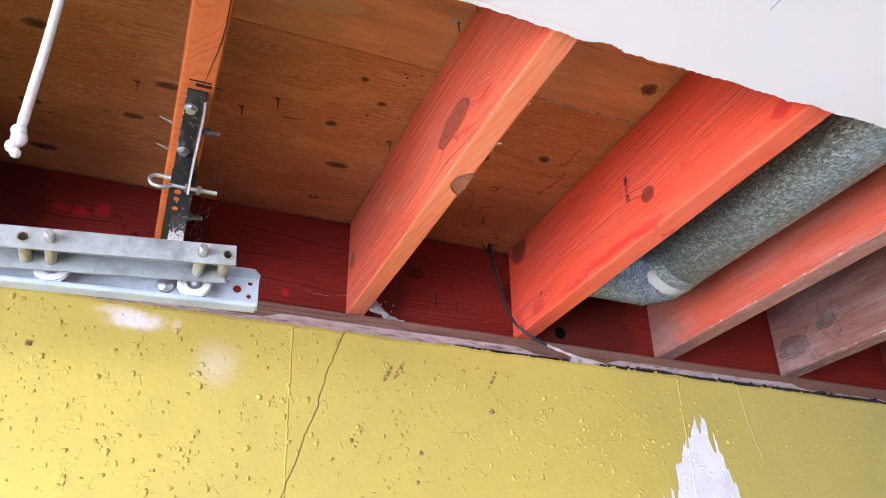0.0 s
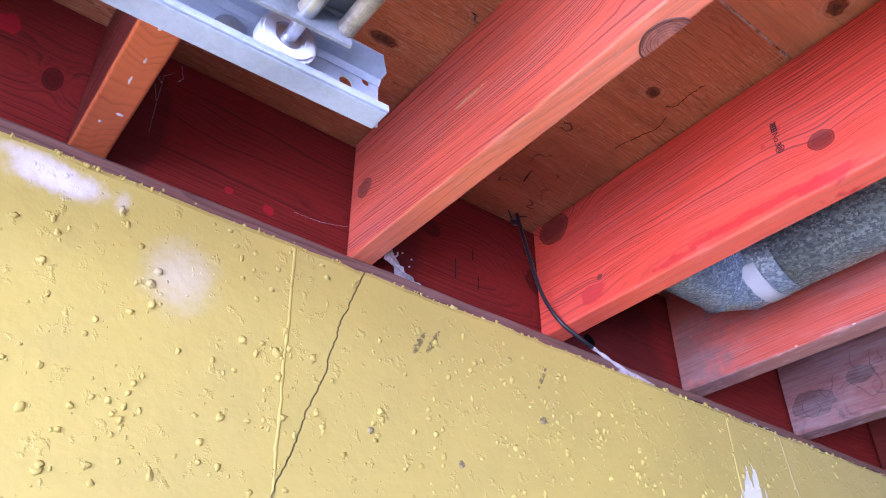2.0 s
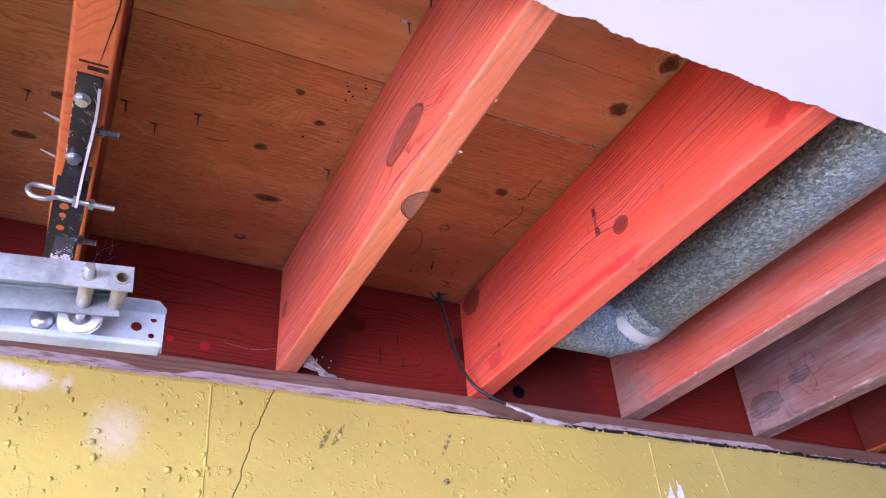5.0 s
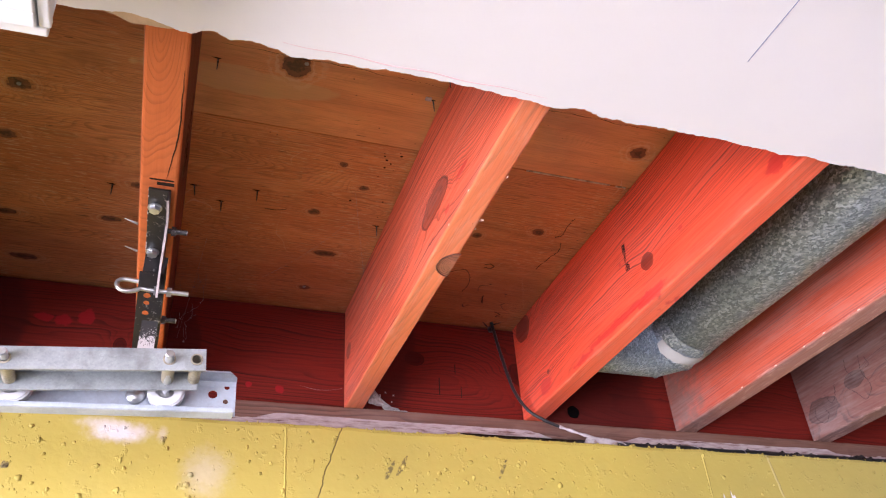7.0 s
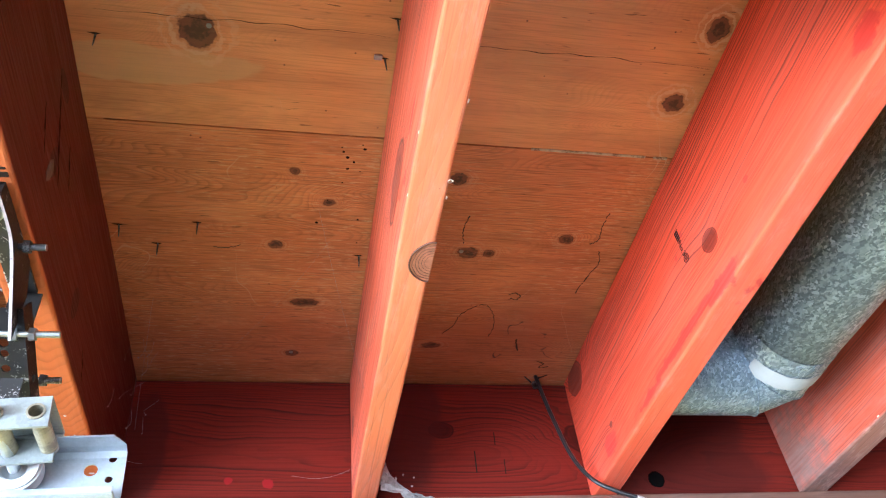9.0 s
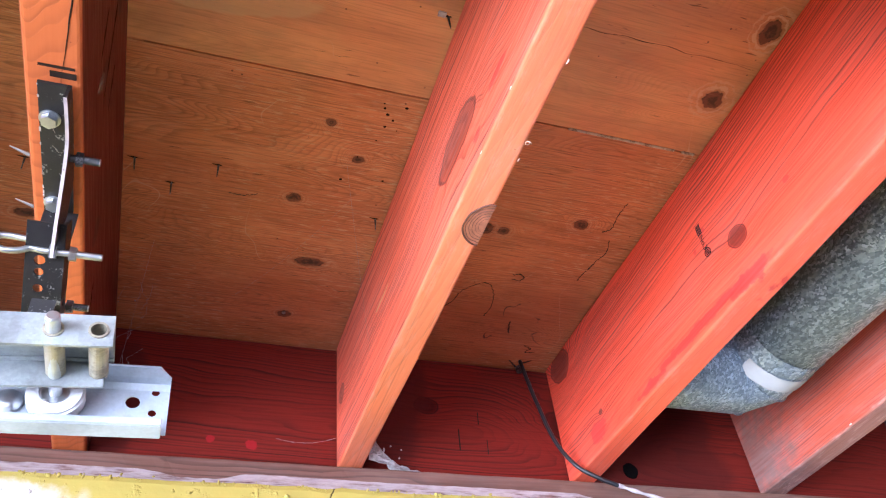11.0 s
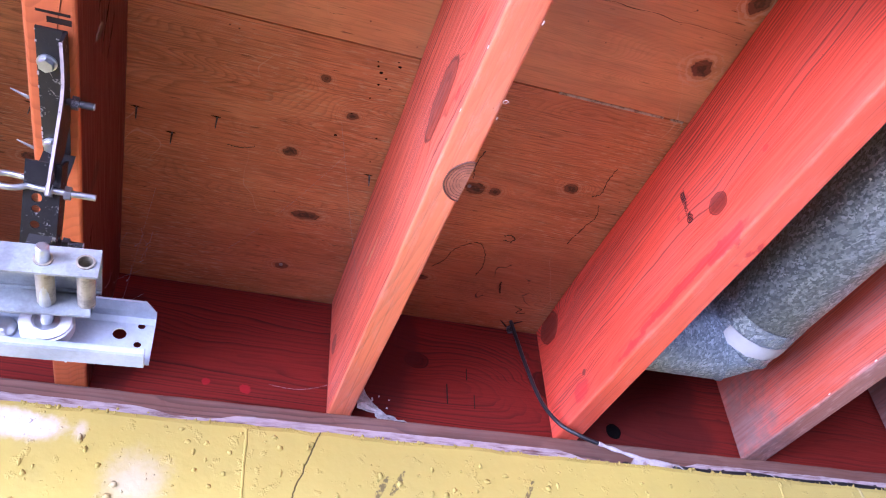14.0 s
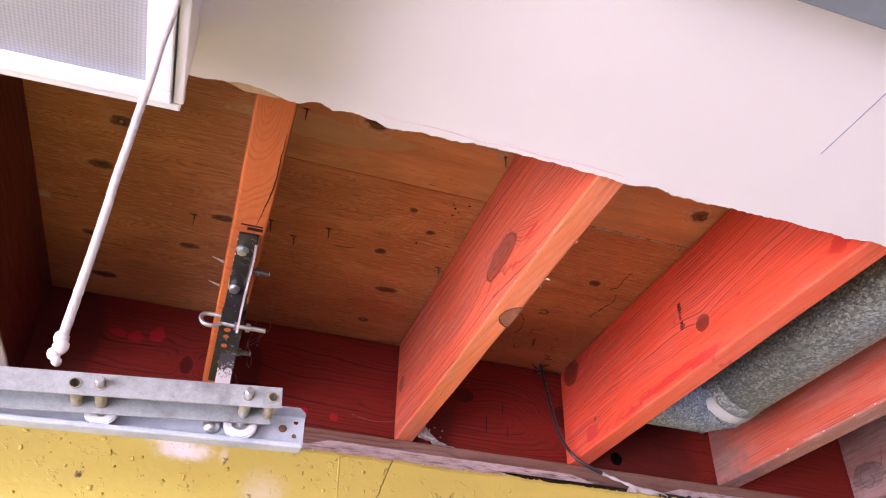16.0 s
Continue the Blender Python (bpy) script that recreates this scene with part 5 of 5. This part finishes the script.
for i in range(41):
    x = -0.055 + 0.085 * i / 40
    d = 0.011 * math.sin(math.pi * i / 40) ** 0.6 + 0.003 * rag(x, 60, 3)
    r_rows.append([ragged.verts.new(p) for p in ((x, 0.575, CEIL_Z + 0.0015), (x, 0.588 + d, CEIL_Z + 0.003), (x, 0.588 + d, CEIL_Z + 0.0045), (x, 0.575, CEIL_Z + 0.0045))])
for u, v in zip(r_rows, r_rows[1:]):
    for k in range(4):
        ragged.faces.new((u[k], u[(k + 1) % 4], v[(k + 1) % 4], v[k]))
bmesh.ops.recalc_face_normals(ragged, faces=ragged.faces[:])
thing("torn_paper_edge", ragged, M_PAPER, "torn brown paper along the drywall edge", "torn paper")

# ---- relief on the yellow wall ----


def joint_bead(x, lean, seed):
    pts = []
    for k in range(220):
        z = 0.6 + (WALL_TOP - 0.608) * k / 219
        pts.append((x + lean * (2.2 - z) + 0.003 * rag(z, 14, seed) + 0.0014 * rag(z, 70, seed + 2), WALL_Y + 0.0012, z))
    b = sweep(pts, lambda t: 0.0026 + 0.0014 * rag(t, 60, seed) + 0.0014 * rag(t, 260, seed), 8)
    part("joint_bead", b, M_WALL, wall_north, "raised painted joint down the wall", smooth=True)


joint_bead(0.266, 0.028, 1)
joint_bead(1.186, 0.0, 4)


def lumps():
    """Blobs of render under the paint: singles and small clusters."""
    rnd = random.Random(5)
    seeds = []
    for _ in range(2500):
        x, z = rnd.uniform(-0.9, 2.3), rnd.uniform(1.6, 2.196)
        if x > 1.3 and rnd.random() < 0.5:
            continue
        seeds.append((x, z, 0.0009 + 0.0026 * rnd.random() ** 2.8))
    for cx, cz, n, s in ((0.10, 2.075, 9, 0.016), (-0.17, 2.03, 16, 0.022), (-0.18, 2.12, 3, 0.006), (0.68, 2.085, 14, 0.02), (0.71, 2.1, 8, 0.012), (0.62, 2.02, 10, 0.013),
                         (0.41, 2.0, 7, 0.008), (-0.04, 1.96, 12, 0.02), (0.75, 1.95, 16, 0.03), (0.45, 1.9, 24, 0.045), (0.1, 1.92, 20, 0.04), (0.56, 2.08, 6, 0.012),
                         (0.62, 2.13, 6, 0.01), (0.95, 2.0, 8, 0.014), (0.86, 2.13, 3, 0.005), (0.3, 1.98, 10, 0.03), (-0.35, 2.0, 14, 0.03), (1.0, 1.9, 10, 0.03), (0.73, 2.055, 5, 0.007), (0.82, 2.07, 16, 0.018), (0.9, 2.04, 14, 0.016), (0.3, 2.06, 10, 0.02), (0.5, 2.04, 12, 0.02)):
        for _ in range(n):
            seeds.append((cx + rnd.gauss(0, s), min(2.19, cz + rnd.gauss(0, s)), 0.0012 + 0.0024 * rnd.random() ** 2))
    for _ in range(320):
        x = rnd.uniform(-0.9, 2.3)
        seeds.append((x, wobbly_top(x) - 0.002 + rnd.gauss(0, 0.0016), 0.0007 + 0.0013 * rnd.random() ** 2))
    ico = bmesh.new()
    bmesh.ops.create_icosphere(ico, subdivisions=2, radius=1)
    iv = [v.co.copy() for v in ico.verts]
    fi = [[v.index for v in f.verts] for f in ico.faces]
    ico.free()
    verts, faces = [], []
    for n, (x, z, r) in enumerate(seeds):
        o = len(verts)
        sx, sz, sy = r * rnd.uniform(0.8, 1.7), r * rnd.uniform(0.8, 2.0), r * rnd.uniform(0.8, 1.4)
        for p in iv:
            k = 1 + 0.6 * noise.noise(p * 1.3 + Vector((n * 3.1, 0, 0))) + 0.35 * noise.noise(p * 3.1 + Vector((n * 1.7, 5, 0)))
            verts.append((x + p.x * sx * k, WALL_Y + p.y * sy * k, z + p.z * sz * k))
        faces += [[o + i for i in f] for f in fi]
    me = bpy.data.meshes.new("render_lumps")
    me.from_pydata(verts, [], faces)
    me.materials.append(M_WALL)
    for p in me.polygons:
        p.use_smooth = True
    ob = new("render_lumps", me)
    ob.parent = wall_north
    tagged(ob, "small painted lumps and drips on the wall", "", "", "stuff")


lumps()


def pits():
    """Broken lumps that show dark sockets and grey aggregate."""
    for x, z, r in ((0.694, 2.07, 0.0085), (0.537, 1.972, 0.007), (-0.185, 2.105, 0.008), (0.53, 1.915, 0.006), (0.395, 1.985, 0.006)):
        b = bmesh.new()
        bmesh.ops.create_icosphere(b, subdivisions=2, radius=1)
        for v in b.verts:
            k = 1 + 0.5 * noise.noise(v.co * 2 + Vector((x * 90, 0, 0)))
            v.co = Vector((x + v.co.x * r * k * 0.75, WALL_Y + v.co.y * r * k * 0.4, z + v.co.z * r * k * 0.75))
        part("broken_lump", b, M_SCAB, wall_north, "grey broken lump with a dark socket")


M_SCAB = plain("broken_aggregate", (0.4, 0.32, 0.13), 0.9, 0, 0.8, 180, (0.07, 0.05, 0.025), 0.9)
pits()


def bored_hole():
    """Old hole in the rim board: a black disc paints its shade, rim broken."""
    c = Vector((0.937, RIM_Y - 0.0012, 2.318))
    b = bmesh.new()
    vs = [b.verts.new(c + Vector((math.cos(a), 0, math.sin(a))) * 0.015 * (1 + 0.12 * noise.noise(Vector((math.cos(a) * 2, math.sin(a) * 2, 3))))) for a in [k * math.tau / 28 for k in range(28)]]
    b.faces.new(vs)
    ret = bmesh.ops.extrude_face_region(b, geom=b.faces[:])
    for v in ret["geom"]:
        if isinstance(v, bmesh.types.BMVert):
            v.co.y += 0.004
    thing("old_hole", b, plain("hole_shade", (0.004, 0.003, 0.003), 0.95, spec=0.05), "flat black disc standing for a dark hole in the rim board", "hole")


bored_hole()


def web_clots():
    rnd = random.Random(9)
    for k in range(12):
        x, y, z = 0.04 + 0.05 * rnd.random(), 1.3 + 0.2 * rnd.random(), 2.3 + 0.2 * rnd.random()
        b = bmesh.new()
        r = 0.0005 + 0.0008 * rnd.random()
        bmesh.ops.create_icosphere(b, subdivisions=1, radius=r, matrix=Matrix.Translation((x, y, z)))
        sweep([(x, y, z - 0.001), (x + rnd.gauss(0, 0.004), y + 0.004, z + 0.01), (x + rnd.gauss(0, 0.014), y + 0.01, z + 0.035)], 0.00016, 5, b)
        thing("web_clot", b, M_WEB, "fleck of dust hanging in the cobweb", "cobweb", "", "cobweb flecks")


web_clots()


def trail(ctrl, w, seed, owner, name, mat, axis="z"):
    """A broken wandering line of dried mud or charcoal on a flat face."""
    pts = curve_points(ctrl, 14)
    b, run = None, []
    for k, p in enumerate(pts):
        q = Vector(p)
        j = Vector((noise.noise(Vector((k * 0.45, seed, 0))), noise.noise(Vector((k * 0.45, seed, 7))), noise.noise(Vector((k * 0.45, seed, 3))))) * 0.0025
        if axis == "z":
            j.z = 0
        else:
            j.x = 0
        run.append(q + j)
        if (noise.noise(Vector((k * 0.3, seed + 20, 0))) > 0.32 or k == len(pts) - 1) and len(run) > 2:
            b = sweep(run, lambda t: w * (0.45 + 0.9 * abs(noise.noise(Vector((t * 6, seed, 1))))), 6, b)
            run = []
    if b is not None:
        part(name, b, mat, owner)


deck = bpy.data.objects["subfloor"]
PZ = PLY_Z - 0.0004
M_MUD = plain("dried_dark_mud", (0.07, 0.04, 0.028), 0.9, 0, 0.5, 120, None, 0.6)
for n_t, ctrl in enumerate((((0.751, 1.083), (0.749, 1.112), (0.752, 1.139), (0.741, 1.15)), ((0.761, 1.165), (0.769, 1.193), (0.76, 1.224), (0.752, 1.268)),
                            ((0.541, 1.103), (0.535, 1.134), (0.542, 1.163)), ((0.545, 1.385), (0.56, 1.363), (0.57, 1.329), (0.601, 1.304), (0.622, 1.324), (0.632, 1.363), (0.628, 1.39)),
                            ((0.681, 1.397), (0.684, 1.41), (0.693, 1.432)), ((0.64, 1.276), (0.65, 1.272), (0.66, 1.279), (0.655, 1.287), (0.642, 1.286)),
                            ((0.735, 1.46), (0.75, 1.468), (0.744, 1.48), (0.762, 1.476)), ((0.172, 1.192), (0.19, 1.193), (0.212, 1.186)))):
    trail([(x, y, PZ) for x, y in ctrl], 0.0011 if n_t != 4 else 0.002, n_t * 3.3, deck, "mud_trail", M_MUD)
M_ZINCDULL = plain("dulled_nail_head", (0.3, 0.3, 0.29), 0.5, 0.5, 0.3, 200)
for x, y in ((0.541, 1.179), (0.291, 1.446), (0.182, 0.829), (-0.214, 0.978)):
    top = thing("plug_nail", rod((x, y, PLY_Z + 0.002), (x, y, PLY_Z - 0.0012), 0.0032, 14), M_ZINCDULL, "pale nail head set in a plywood knot", "nail", "", "nail heads in knots")
M_COAL = plain("charcoal_scrawl", (0.11, 0.06, 0.055), 0.95, 0, 0.4, 90)
JX = 1.6105
for n_t, ctrl in enumerate((((1.347, 2.428), (1.352, 2.405), (1.34, 2.38)), ((1.304, 2.42), (1.312, 2.38), (1.30, 2.34), (1.325, 2.316), (1.345, 2.34), (1.365, 2.361)),
                            ((1.40, 2.39), (1.41, 2.36), (1.428, 2.35), (1.44, 2.375)), ((1.45, 2.36), (1.48, 2.356), (1.487, 2.33), (1.467, 2.313), (1.446, 2.326), (1.452, 2.342)),
                            ((1.29, 2.41), (1.285, 2.39), (1.297, 2.385)))):
    trail([(JX, y, z) for y, z in ctrl], 0.0009, 40 + n_t * 2.1, j5, "scrawl_stroke", M_COAL, "x")
flakes(j5, "pale_chip", M_CHIP, [((1.611, 1.27, 2.287), (0.001, 0.003, 0.0012))])


def sill_scrap():
    """Loose pale threads of torn paper hanging over the wall top."""
    for x0 in (1.17, 1.30, 1.345, 1.52, 0.97):
        pts = [(x0 + 0.006 * k, 1.45 - 0.004 * math.sin(k * 0.9 + x0 * 9), 2.214 + 0.007 * math.sin(k * 0.8 + x0 * 5)) for k in range(7)]
        thing("paper_thread", sweep(pts, 0.0009, 5), M_WHITE, "loose torn paper thread on the wall top", "torn paper", "", "torn paper threads")


sill_scrap()

rnd_pit = random.Random(21)
M_PIT = plain("dark_veneer_pit", (0.02, 0.01, 0.008), 0.95, spec=0.1)
for k in range(13):
    p_x, p_y, p_r = 0.388 - 0.07 * rnd_pit.random(), 0.985 + 0.2 * rnd_pit.random(), 0.0007 + 0.0015 * rnd_pit.random() ** 2
    p_b = rod((p_x, p_y, PLY_Z + 0.002), (p_x, p_y, PLY_Z - 0.0004), p_r, 9)
    for v in p_b.verts:
        v.co.x = p_x + (v.co.x - p_x) * (1.2 + 0.7 * noise.noise(Vector((k * 3.3, v.co.y * 400, 0))))
    part("veneer_pit", p_b, M_PIT, deck)
curl = [(0.438 + 0.0028 * math.cos(a), 0.835 + 0.0032 * math.sin(a), JOIST_Z + 0.001 - 0.0008 * a) for a in [0.45 * k for k in range(14)]]
part("wood_curl", sweep(curl, 0.0004, 6), M_CHIP, j2, "pale curled shaving on the joist edge", smooth=True)
